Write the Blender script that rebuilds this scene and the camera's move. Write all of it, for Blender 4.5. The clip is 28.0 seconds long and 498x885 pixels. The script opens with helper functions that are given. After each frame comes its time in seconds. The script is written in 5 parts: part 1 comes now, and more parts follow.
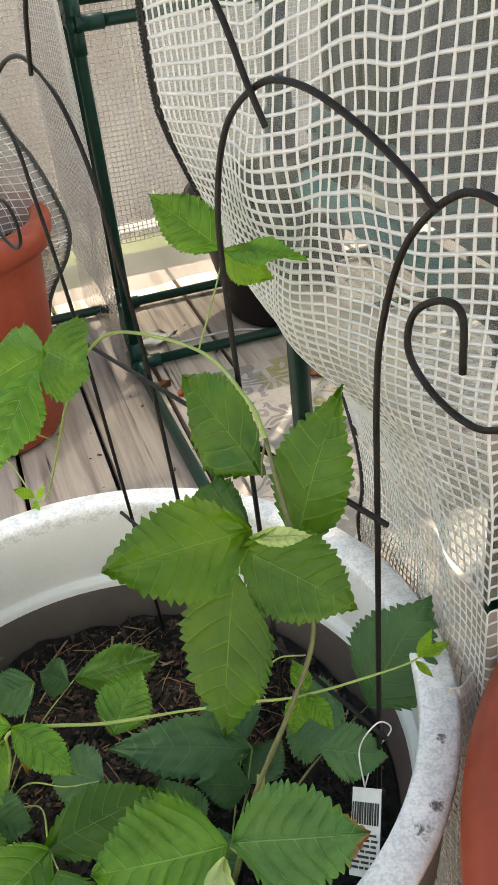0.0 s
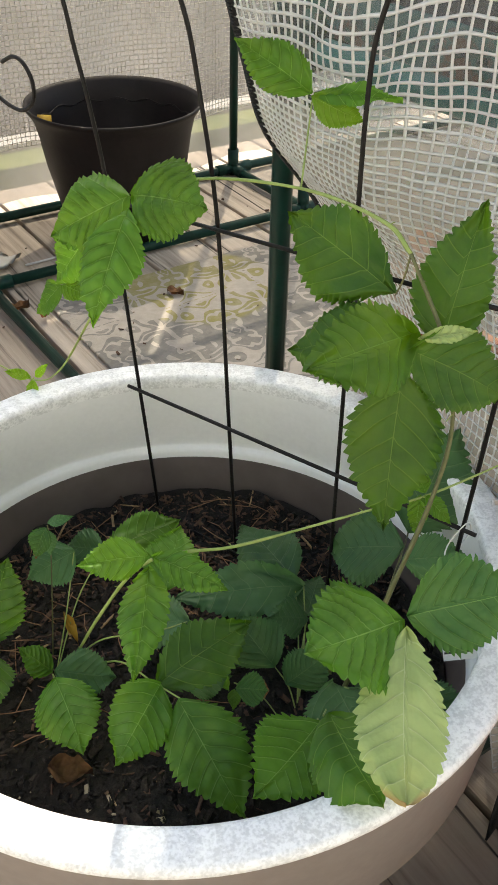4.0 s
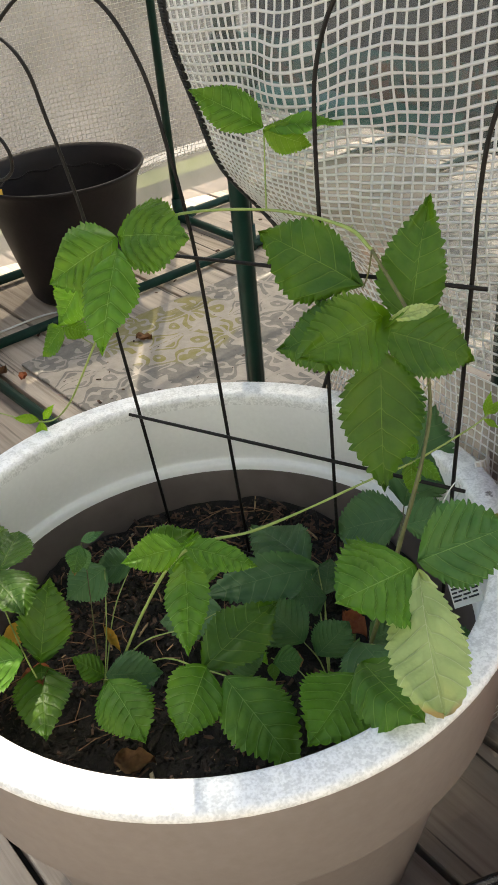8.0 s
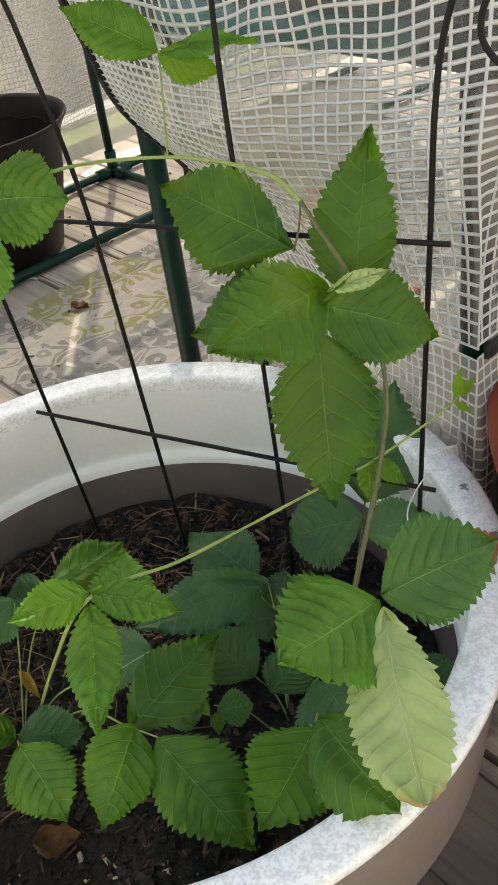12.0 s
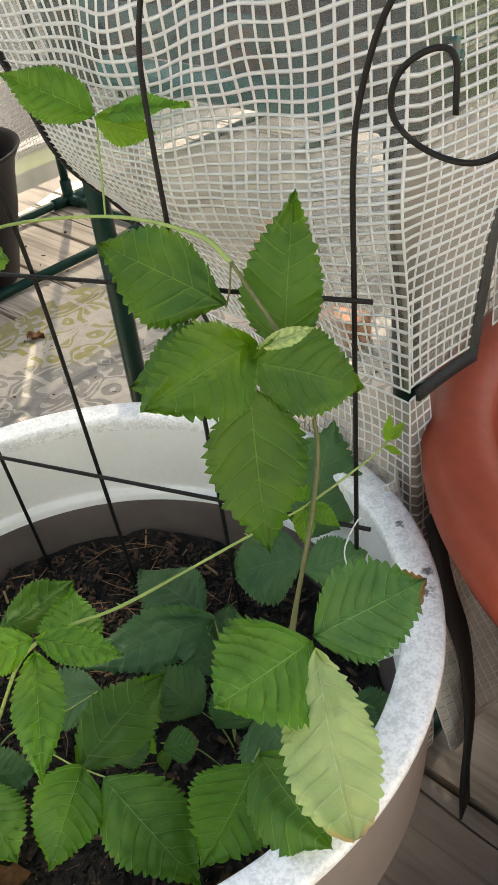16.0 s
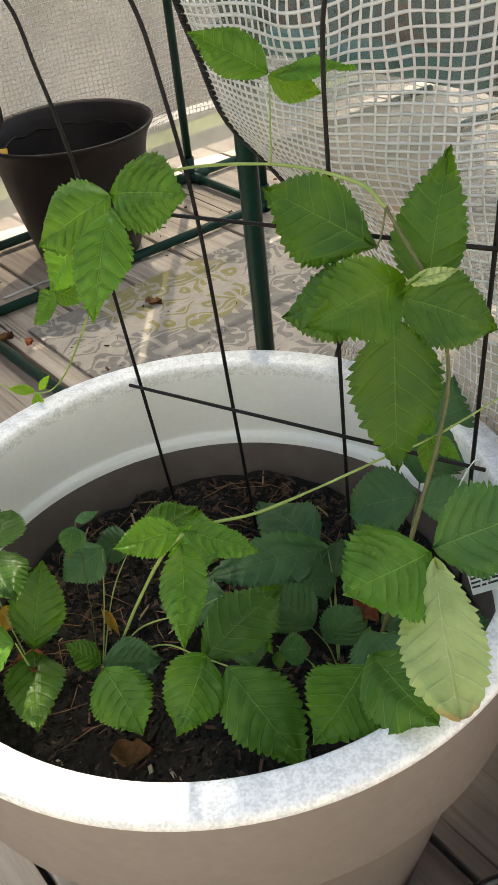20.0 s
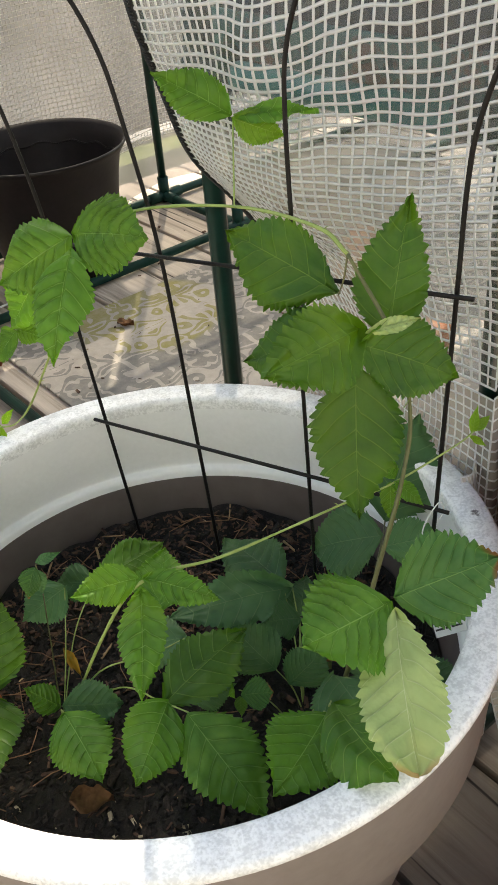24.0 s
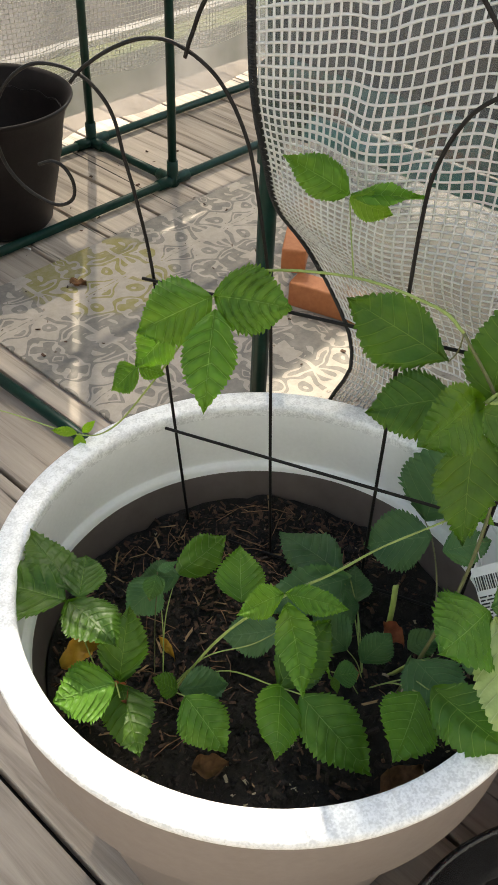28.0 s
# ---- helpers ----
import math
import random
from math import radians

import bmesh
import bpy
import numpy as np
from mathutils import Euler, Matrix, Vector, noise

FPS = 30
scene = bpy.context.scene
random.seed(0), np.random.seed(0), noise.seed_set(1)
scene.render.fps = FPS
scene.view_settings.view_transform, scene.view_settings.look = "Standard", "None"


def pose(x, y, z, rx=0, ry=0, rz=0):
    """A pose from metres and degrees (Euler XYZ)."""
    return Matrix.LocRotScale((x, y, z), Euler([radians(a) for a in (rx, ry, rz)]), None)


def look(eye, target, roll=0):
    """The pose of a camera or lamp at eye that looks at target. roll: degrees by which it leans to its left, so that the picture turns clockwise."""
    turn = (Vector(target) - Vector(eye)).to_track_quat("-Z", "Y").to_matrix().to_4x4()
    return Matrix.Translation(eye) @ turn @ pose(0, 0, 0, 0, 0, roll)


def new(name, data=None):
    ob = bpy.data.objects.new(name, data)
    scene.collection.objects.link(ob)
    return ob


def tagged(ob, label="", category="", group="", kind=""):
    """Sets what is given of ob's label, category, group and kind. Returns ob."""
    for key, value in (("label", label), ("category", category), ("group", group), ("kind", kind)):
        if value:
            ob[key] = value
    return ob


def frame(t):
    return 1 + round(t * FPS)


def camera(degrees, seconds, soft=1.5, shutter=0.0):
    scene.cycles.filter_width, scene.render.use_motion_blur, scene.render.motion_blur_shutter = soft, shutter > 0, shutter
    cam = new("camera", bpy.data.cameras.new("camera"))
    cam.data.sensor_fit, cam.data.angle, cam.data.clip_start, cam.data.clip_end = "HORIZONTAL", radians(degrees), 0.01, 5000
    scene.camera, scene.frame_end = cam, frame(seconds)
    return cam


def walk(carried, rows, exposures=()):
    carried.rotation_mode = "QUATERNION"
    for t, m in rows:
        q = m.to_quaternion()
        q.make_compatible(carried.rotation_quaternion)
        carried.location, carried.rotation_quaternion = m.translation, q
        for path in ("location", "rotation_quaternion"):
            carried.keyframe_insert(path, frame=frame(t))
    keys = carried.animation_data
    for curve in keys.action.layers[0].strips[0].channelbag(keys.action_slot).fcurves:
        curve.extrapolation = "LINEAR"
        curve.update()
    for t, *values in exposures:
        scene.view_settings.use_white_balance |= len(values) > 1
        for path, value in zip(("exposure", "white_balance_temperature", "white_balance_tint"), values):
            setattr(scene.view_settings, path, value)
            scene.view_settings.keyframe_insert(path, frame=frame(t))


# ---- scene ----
cam = camera(30.65, 28.0, soft=1.5)
# seconds, place in metres, turn in degrees
PATH = [
    (0.0, 0.1490, -0.4007, 0.8160, 56.38, 5.49, 1.15),
    (0.3, 0.1110, -0.4017, 0.7972, 53.99, 5.72, -2.97),
    (0.5, 0.0621, -0.3973, 0.7753, 52.98, 4.70, -7.06),
    (1.0, 0.0366, -0.3961, 0.7814, 51.96, 3.96, -9.72),
    (1.5, 0.1013, -0.3884, 0.8055, 51.28, 5.54, -5.36),
    (2.0, 0.1020, -0.3865, 0.8059, 50.66, 6.15, -4.85),
    (2.5, 0.0559, -0.4438, 0.8015, 51.57, 6.66, -8.60),
    (3.0, 0.0023, -0.4395, 0.7827, 51.10, 4.49, -11.52),
    (3.5, -0.0591, -0.4416, 0.7814, 52.30, -1.65, -12.50),
    (5.5, -0.0802, -0.4794, 0.7844, 54.54, 2.94, -19.79),
    (6.0, -0.0943, -0.4915, 0.7786, 54.60, 3.43, -19.99),
    (6.5, -0.1087, -0.5135, 0.7916, 55.16, 4.55, -19.87),
    (7.0, -0.1135, -0.5239, 0.8013, 56.08, 5.02, -20.01),
    (7.5, -0.1125, -0.5098, 0.8098, 55.95, 4.74, -19.80),
    (8.0, -0.1111, -0.5127, 0.7963, 55.71, 4.90, -19.89),
    (8.5, -0.1122, -0.5166, 0.7917, 55.21, 5.21, -20.41),
    (9.0, -0.0998, -0.5146, 0.7963, 55.32, 5.35, -22.09),
    (9.5, -0.0893, -0.5141, 0.7916, 54.78, 5.65, -23.20),
    (10.0, -0.0873, -0.5056, 0.7824, 53.81, 6.10, -22.84),
    (10.5, -0.0944, -0.4916, 0.7766, 53.47, 6.26, -20.69),
    (11.0, -0.0717, -0.4378, 0.7508, 52.80, 6.44, -20.79),
    (11.5, -0.0515, -0.4121, 0.7501, 52.45, 6.70, -22.76),
    (12.0, -0.0465, -0.4120, 0.7493, 52.31, 6.83, -23.62),
    (12.5, -0.0474, -0.4143, 0.7550, 52.71, 6.02, -24.44),
    (13.0, -0.0444, -0.4171, 0.7569, 52.92, 5.49, -25.14),
    (13.5, -0.0440, -0.4210, 0.7618, 53.20, 5.43, -25.43),
    (15.5, -0.0364, -0.4300, 0.7721, 54.07, 5.92, -26.26),
    (16.0, -0.0323, -0.4246, 0.7729, 53.08, 6.28, -25.96),
    (16.5, -0.0522, -0.4270, 0.7686, 53.02, 5.99, -25.87),
    (17.0, -0.0593, -0.4334, 0.7728, 52.73, 6.06, -25.18),
    (17.5, -0.0700, -0.4461, 0.7744, 52.48, 5.90, -24.28),
    (18.0, -0.0738, -0.4524, 0.7736, 52.40, 5.43, -23.46),
    (18.5, -0.0771, -0.4580, 0.7680, 52.90, 5.24, -22.43),
    (19.0, -0.0863, -0.4674, 0.7691, 52.88, 5.15, -21.17),
    (19.5, -0.0909, -0.4767, 0.7700, 53.17, 5.24, -19.56),
    (20.0, -0.0902, -0.4770, 0.7766, 53.52, 5.49, -18.94),
    (20.5, -0.0855, -0.4767, 0.7751, 53.85, 5.16, -19.13),
    (21.0, -0.0783, -0.4646, 0.7775, 53.58, 4.81, -19.71),
    (21.5, -0.0759, -0.4664, 0.7767, 53.66, 4.47, -20.14),
    (23.5, -0.0735, -0.4652, 0.7913, 54.11, 4.40, -20.10),
    (24.0, -0.0748, -0.4651, 0.7891, 54.13, 4.47, -19.99),
    (24.5, -0.0766, -0.4631, 0.7885, 54.04, 4.38, -19.91),
    (25.0, -0.0753, -0.4640, 0.7856, 54.02, 4.25, -20.06),
    (25.5, -0.0748, -0.4653, 0.7854, 53.92, 4.27, -20.17),
    (26.0, -0.0766, -0.4640, 0.7891, 53.79, 4.01, -20.44),
    (26.5, -0.0732, -0.4571, 0.8011, 53.52, 4.56, -22.95),
    (27.0, -0.0790, -0.4590, 0.8142, 53.48, 4.82, -31.32),
    (27.1, -0.1040, -0.4781, 0.8089, 55.20, 3.60, -32.48),
    (27.5, -0.1511, -0.4360, 0.8323, 53.34, 1.49, -32.14),
    (27.7, -0.1788, -0.4385, 0.8584, 52.63, -0.30, -29.57),
    (28.0, -0.2577, -0.4171, 0.9270, 48.41, -2.00, -27.29),
]
EXPOSURES = [(t, stops, 7400, 8) for t, stops in ((0.0, 1.36), (1.0, 1.28), (2.0, 1.36), (3.0, 1.18), (6.0, 1.03), (8.0, 0.93), (9.0, 0.97), (10.0, 1.04), (11.0, 0.96), (12.0, 1.06), (16.0, 1.22), (17.0, 1.22), (18.5, 1.14), (20.0, 1.0), (24.0, 1.04), (26.0, 1.03), (27.0, 1.02), (28.0, 0.85))]
walk(cam, [(t, pose(x, y, z, a, b, c)) for t, x, y, z, a, b, c in PATH], EXPOSURES)

# ---- light ----
SUN_TURN, SUN_UP = 20.0, 52.0  # degrees clockwise from +y, and above the horizon
world = bpy.data.worlds.new("world")
scene.world = world
world.use_nodes = True
wt = world.node_tree
sky = wt.nodes.new("ShaderNodeTexSky")
sky.sky_type = "NISHITA"
sky.sun_disc = False
sky.sun_elevation = radians(SUN_UP)
sky.sun_rotation = radians(SUN_TURN)
wt.links.new(sky.outputs[0], wt.nodes["Background"].inputs[0])
wt.nodes["Background"].inputs[1].default_value = 0.15
sun_data = bpy.data.lights.new("sun", "SUN")
sun_data.energy = 4.4
sun_data.angle = radians(0.6)
sun_data.color = (1.0, 0.95, 0.87)
sun = new("sun", sun_data)
sa, se = radians(SUN_TURN), radians(SUN_UP)
sun.matrix_world = look((math.sin(sa) * math.cos(se) * 9, math.cos(sa) * math.cos(se) * 9, math.sin(se) * 9), (0, 0, 0))


# ---- materials ----
def mat(name):
    m = bpy.data.materials.new(name)
    m.use_nodes = True
    return m, m.node_tree, m.node_tree.nodes["Principled BSDF"]


def node(tree, kind, **values):
    n = tree.nodes.new("ShaderNode" + kind)
    for key, value in values.items():
        n.inputs[key.replace("_", " ")].default_value = value
    return n


def ramp(tree, source, stops):
    r = tree.nodes.new("ShaderNodeValToRGB")
    while len(r.color_ramp.elements) < len(stops):
        r.color_ramp.elements.new(0.5)
    for el, (at, col) in zip(r.color_ramp.elements, stops):
        el.position, el.color = at, (*col, 1)
    tree.links.new(source, r.inputs[0])
    return r


def bump(tree, bsdf, source, strength, distance):
    b = node(tree, "Bump", Strength=strength, Distance=distance)
    tree.links.new(source, b.inputs["Height"])
    tree.links.new(b.outputs[0], bsdf.inputs["Normal"])
    return b


def coords(tree, kind="Object", scale=(1, 1, 1)):
    c = tree.nodes.new("ShaderNodeTexCoord")
    m = node(tree, "Mapping", Scale=scale)
    tree.links.new(c.outputs[kind], m.inputs[0])
    return m.outputs[0]


def speckled(name, dark, light, scale, rough, bump_strength=0.2, metal=0.0, fine=6.0, stain=None, lows=0.35, highs=0.7):
    """A surface that varies at two scales, with fine relief."""
    m, t, b = mat(name)
    co = coords(t)
    big = node(t, "TexNoise", Scale=scale, Detail=6.0, Roughness=0.6)
    small = node(t, "TexNoise", Scale=scale * fine, Detail=4.0)
    for n in (big, small):
        t.links.new(co, n.inputs["Vector"])
    mixer = t.nodes.new("ShaderNodeMath")
    mixer.operation = "MULTIPLY_ADD"
    t.links.new(small.outputs[0], mixer.inputs[0])
    mixer.inputs[1].default_value = 0.4
    scaled = t.nodes.new("ShaderNodeMath")
    scaled.operation = "MULTIPLY"
    scaled.inputs[1].default_value = 0.6
    t.links.new(big.outputs[0], scaled.inputs[0])
    t.links.new(scaled.outputs[0], mixer.inputs[2])
    r = ramp(t, mixer.outputs[0], [(lows, dark), (highs, light)])
    out = r.outputs[0]
    if stain:
        spots = node(t, "TexNoise", Scale=scale * 2.3, Detail=8.0, Roughness=0.75)
        t.links.new(co, spots.inputs["Vector"])
        keep = ramp(t, spots.outputs[0], [(stain[1], (0, 0, 0)), (stain[1] + 0.09, (1, 1, 1))])
        mx = t.nodes.new("ShaderNodeMixRGB")
        t.links.new(keep.outputs[0], mx.inputs[0])
        t.links.new(out, mx.inputs[1])
        mx.inputs[2].default_value = (*stain[0], 1)
        out = mx.outputs[0]
    t.links.new(out, b.inputs["Base Color"])
    b.inputs["Roughness"].default_value = rough
    b.inputs["Metallic"].default_value = metal
    if bump_strength:
        bump(t, b, small.outputs[0], bump_strength, 0.002)
    return m


RIM_INNER = speckled("pale_resin", (0.82, 0.825, 0.81), (0.90, 0.905, 0.89), 12, 0.45, 0.06, fine=20, stain=((0.50, 0.47, 0.43), 0.70))
# Fine grey speckle is net shadow put into the colour; stain is dirt.
RIM = speckled("white_resin", (0.70, 0.70, 0.685), (0.92, 0.92, 0.905), 130, 0.45, 0.2, fine=4, stain=((0.36, 0.33, 0.28), 0.63), lows=0.40, highs=0.56)


def rim_dirt(m, spots):
    """Dark smears at a few places of the rim."""
    t = m.node_tree
    b = t.nodes["Principled BSDF"]
    last = b.inputs["Base Color"].links[0].from_socket
    co = coords(t)
    grit = node(t, "TexNoise", Scale=330.0, Detail=5.0, Roughness=0.7)
    t.links.new(co, grit.inputs["Vector"])
    for place, reach in spots:
        far = t.nodes.new("ShaderNodeVectorMath")
        far.operation = "DISTANCE"
        t.links.new(co, far.inputs[0])
        far.inputs[1].default_value = place
        near = node(t, "MapRange")
        near.inputs["From Min"].default_value, near.inputs["From Max"].default_value = 0.0, reach
        near.inputs["To Min"].default_value, near.inputs["To Max"].default_value = 0.28, -0.25
        t.links.new(far.outputs["Value"], near.inputs[0])
        total = t.nodes.new("ShaderNodeMath")
        t.links.new(near.outputs[0], total.inputs[0])
        t.links.new(grit.outputs[0], total.inputs[1])
        keep = ramp(t, total.outputs[0], [(0.56, (0, 0, 0)), (0.74, (0.9, 0.9, 0.9))])
        mx = t.nodes.new("ShaderNodeMixRGB")
        t.links.new(keep.outputs[0], mx.inputs[0])
        t.links.new(last, mx.inputs[1])
        mx.inputs[2].default_value = (0.07, 0.055, 0.045, 1)
        last = mx.outputs[0]
    t.links.new(last, b.inputs["Base Color"])


rim_dirt(RIM, [((0.194, -0.105, 0.36), 0.012), ((0.204, -0.090, 0.36), 0.012), ((0.214, -0.045, 0.36), 0.010)])
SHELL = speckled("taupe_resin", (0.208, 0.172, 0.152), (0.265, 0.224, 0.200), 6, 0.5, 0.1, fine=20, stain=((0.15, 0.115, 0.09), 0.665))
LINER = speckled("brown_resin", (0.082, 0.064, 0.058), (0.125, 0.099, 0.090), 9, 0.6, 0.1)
SOIL = speckled("soil", (0.004, 0.003, 0.0024), (0.023, 0.0175, 0.013), 130, 0.95, 0.9, fine=7)
DEAD_SOIL = speckled("crumbly_soil", (0.006, 0.0045, 0.0035), (0.046, 0.034, 0.026), 160, 0.95, 0.9, fine=5)
BARK = speckled("bark", (0.030, 0.015, 0.010), (0.150, 0.082, 0.052), 60, 0.9, 0.5)
STRAW = speckled("straw", (0.22, 0.13, 0.06), (0.48, 0.33, 0.18), 50, 0.8, 0.3)
NEEDLE = speckled("needle", (0.11, 0.045, 0.022), (0.40, 0.22, 0.11), 50, 0.7, 0.2)
PERLITE = speckled("perlite", (0.25, 0.20, 0.13), (0.5, 0.43, 0.30), 90, 0.9, 0.5)
WIRE = speckled("black_wire", (0.005, 0.004, 0.004), (0.013, 0.011, 0.010), 70, 0.50, 0.3)
GREEN_PIPE = speckled("green_pipe", (0.003, 0.024, 0.018), (0.006, 0.042, 0.031), 22, 0.36, 0.1, stain=((0.07, 0.075, 0.06), 0.72))
for m_ in (GREEN_PIPE, WIRE):
    m_.node_tree.nodes["Principled BSDF"].inputs["Specular IOR Level"].default_value = 0.22
TEAL_WIRE = speckled("teal_wire", (0.004, 0.045, 0.038), (0.010, 0.075, 0.062), 22, 0.4, 0.1)
# Haze of the film in front put into a brighter teal on rail and lip.
HAZED_RAIL = speckled("hazed_teal_rail", (0.012, 0.190, 0.170), (0.030, 0.270, 0.240), 14, 0.35, 0.1)
TRAY = speckled("tray_plastic", (0.015, 0.100, 0.090), (0.040, 0.170, 0.155), 9, 0.45, 0.1, stain=((0.16, 0.075, 0.045), 0.52))
BLACK_PLASTIC = speckled("black_plastic", (0.010, 0.010, 0.011), (0.024, 0.023, 0.023), 25, 0.24, 0.1)
BROWN_PLASTIC = speckled("dark_brown_plastic", (0.009, 0.0064, 0.0066), (0.018, 0.013, 0.013), 18, 0.5, 0.12)
BROWN_PLASTIC.node_tree.nodes["Principled BSDF"].inputs["Specular IOR Level"].default_value = 0.25
GREY_PLASTIC = speckled("grey_plastic", (0.020, 0.022, 0.026), (0.060, 0.063, 0.070), 16, 0.4, 0.5, fine=5)
TERRACOTTA = speckled("terracotta", (0.26, 0.045, 0.022), (0.37, 0.070, 0.034), 8, 0.42, 0.15, fine=12)
TERRACOTTA.node_tree.nodes["Principled BSDF"].inputs["Specular IOR Level"].default_value = 0.3
ORANGE_WOOD = speckled("orange_wood", (0.40, 0.13, 0.045), (0.55, 0.21, 0.08), 20, 0.65, 0.3)
SKIRT = speckled("beige_skirt", (0.58, 0.53, 0.47), (0.72, 0.67, 0.60), 30, 0.6, 0.3)
FABRIC_TAPE = speckled("black_tape", (0.008, 0.008, 0.008), (0.022, 0.022, 0.021), 120, 0.7, 0.5)
GREY_TAPE = speckled("grey_tape", (0.028, 0.029, 0.028), (0.065, 0.066, 0.062), 90, 0.6, 0.4)
PAPER = speckled("paper", (0.62, 0.62, 0.60), (0.78, 0.78, 0.76), 30, 0.5, 0.0)
INK = speckled("ink", (0.02, 0.02, 0.02), (0.05, 0.05, 0.05), 50, 0.6, 0.0)
CONCRETE = speckled("pale_concrete", (0.55, 0.54, 0.51), (0.70, 0.69, 0.66), 9, 0.85, 0.3)
LAWN = speckled("lawn", (0.10, 0.15, 0.03), (0.30, 0.33, 0.10), 3, 0.95, 0.6, fine=15)
PALE_WOOD = speckled("tan_fence", (0.22, 0.16, 0.12), (0.34, 0.26, 0.20), 6, 0.8, 0.3)
THREAD = speckled("white_thread", (0.84, 0.84, 0.83), (0.92, 0.92, 0.91), 30, 0.45, 0.2)
tt = THREAD.node_tree
glow_through = tt.nodes.new("ShaderNodeBsdfTranslucent")
glow_through.inputs[0].default_value = (0.85, 0.85, 0.84, 1)
half_mix = tt.nodes.new("ShaderNodeMixShader")
half_mix.inputs[0].default_value = 0.4
tt.links.new(tt.nodes["Principled BSDF"].outputs[0], half_mix.inputs[1])
tt.links.new(glow_through.outputs[0], half_mix.inputs[2])
tt.links.new(half_mix.outputs[0], tt.nodes["Material Output"].inputs[0])
# Back net: the thread again, in a dimmer beige.
BACK_THREAD = speckled("beige_thread", (0.52, 0.49, 0.46), (0.64, 0.61, 0.57), 30, 0.6, 0.2)
STEM = speckled("stem", (0.085, 0.095, 0.030), (0.175, 0.165, 0.060), 45, 0.5, 0.2)
STEM_YOUNG = speckled("young_stem", (0.22, 0.30, 0.07), (0.36, 0.44, 0.13), 40, 0.5, 0.15)
DEAD_LEAF = speckled("dead_leaf", (0.10, 0.045, 0.02), (0.30, 0.15, 0.06), 40, 0.85, 0.6)
RUST = speckled("rust_leaf", (0.25, 0.06, 0.02), (0.42, 0.14, 0.05), 50, 0.8, 0.4)
YELLOW_LEAF = speckled("yellow_leaf", (0.50, 0.27, 0.02), (0.65, 0.42, 0.05), 40, 0.6, 0.3)


def wood_material():
    m, t, b = mat("weathered_deck")
    co = coords(t, "Object", (1, 1, 1))
    info = t.nodes.new("ShaderNodeObjectInfo")
    shift = t.nodes.new("ShaderNodeVectorMath")
    shift.operation = "ADD"
    big = t.nodes.new("ShaderNodeVectorMath")
    big.operation = "SCALE"
    big.inputs["Scale"].default_value = 37.0
    t.links.new(info.outputs["Random"], big.inputs[0])
    t.links.new(co, shift.inputs[0])
    t.links.new(big.outputs[0], shift.inputs[1])
    stretch = node(t, "Mapping", Scale=(2.2, 46, 20))
    t.links.new(shift.outputs[0], stretch.inputs[0])
    grain = node(t, "TexNoise", Scale=1.0, Detail=7.0, Roughness=0.65, Distortion=0.8)
    t.links.new(stretch.outputs[0], grain.inputs["Vector"])
    cracks = node(t, "Mapping", Scale=(1.1, 30, 8))
    t.links.new(shift.outputs[0], cracks.inputs[0])
    crack = node(t, "TexNoise", Scale=1.3, Detail=3.0, Roughness=0.5, Distortion=1.2)
    t.links.new(cracks.outputs[0], crack.inputs["Vector"])
    col = ramp(t, grain.outputs[0], [(0.28, (0.21, 0.172, 0.138)), (0.5, (0.45, 0.382, 0.314)), (0.75, (0.59, 0.512, 0.428))])
    dark = ramp(t, crack.outputs[0], [(0.29, (0.05, 0.045, 0.04)), (0.36, (1, 1, 1))])
    mx = t.nodes.new("ShaderNodeMixRGB")
    mx.blend_type = "MULTIPLY"
    mx.inputs[0].default_value = 1.0
    t.links.new(col.outputs[0], mx.inputs[1])
    t.links.new(dark.outputs[0], mx.inputs[2])
    tint = t.nodes.new("ShaderNodeHueSaturation")
    vary = node(t, "MapRange")
    vary.inputs["To Min"].default_value, vary.inputs["To Max"].default_value = 0.8, 1.15
    t.links.new(info.outputs["Random"], vary.inputs[0])
    t.links.new(vary.outputs[0], tint.inputs["Value"])
    t.links.new(mx.outputs[0], tint.inputs["Color"])
    t.links.new(tint.outputs[0], b.inputs["Base Color"])
    b.inputs["Roughness"].default_value = 0.85
    add = t.nodes.new("ShaderNodeMath")
    add.operation = "MULTIPLY"
    t.links.new(grain.outputs[0], add.inputs[0])
    t.links.new(dark.outputs[0], add.inputs[1])
    bump(t, b, add.outputs[0], 0.6, 0.003)
    return m


DECK = wood_material()


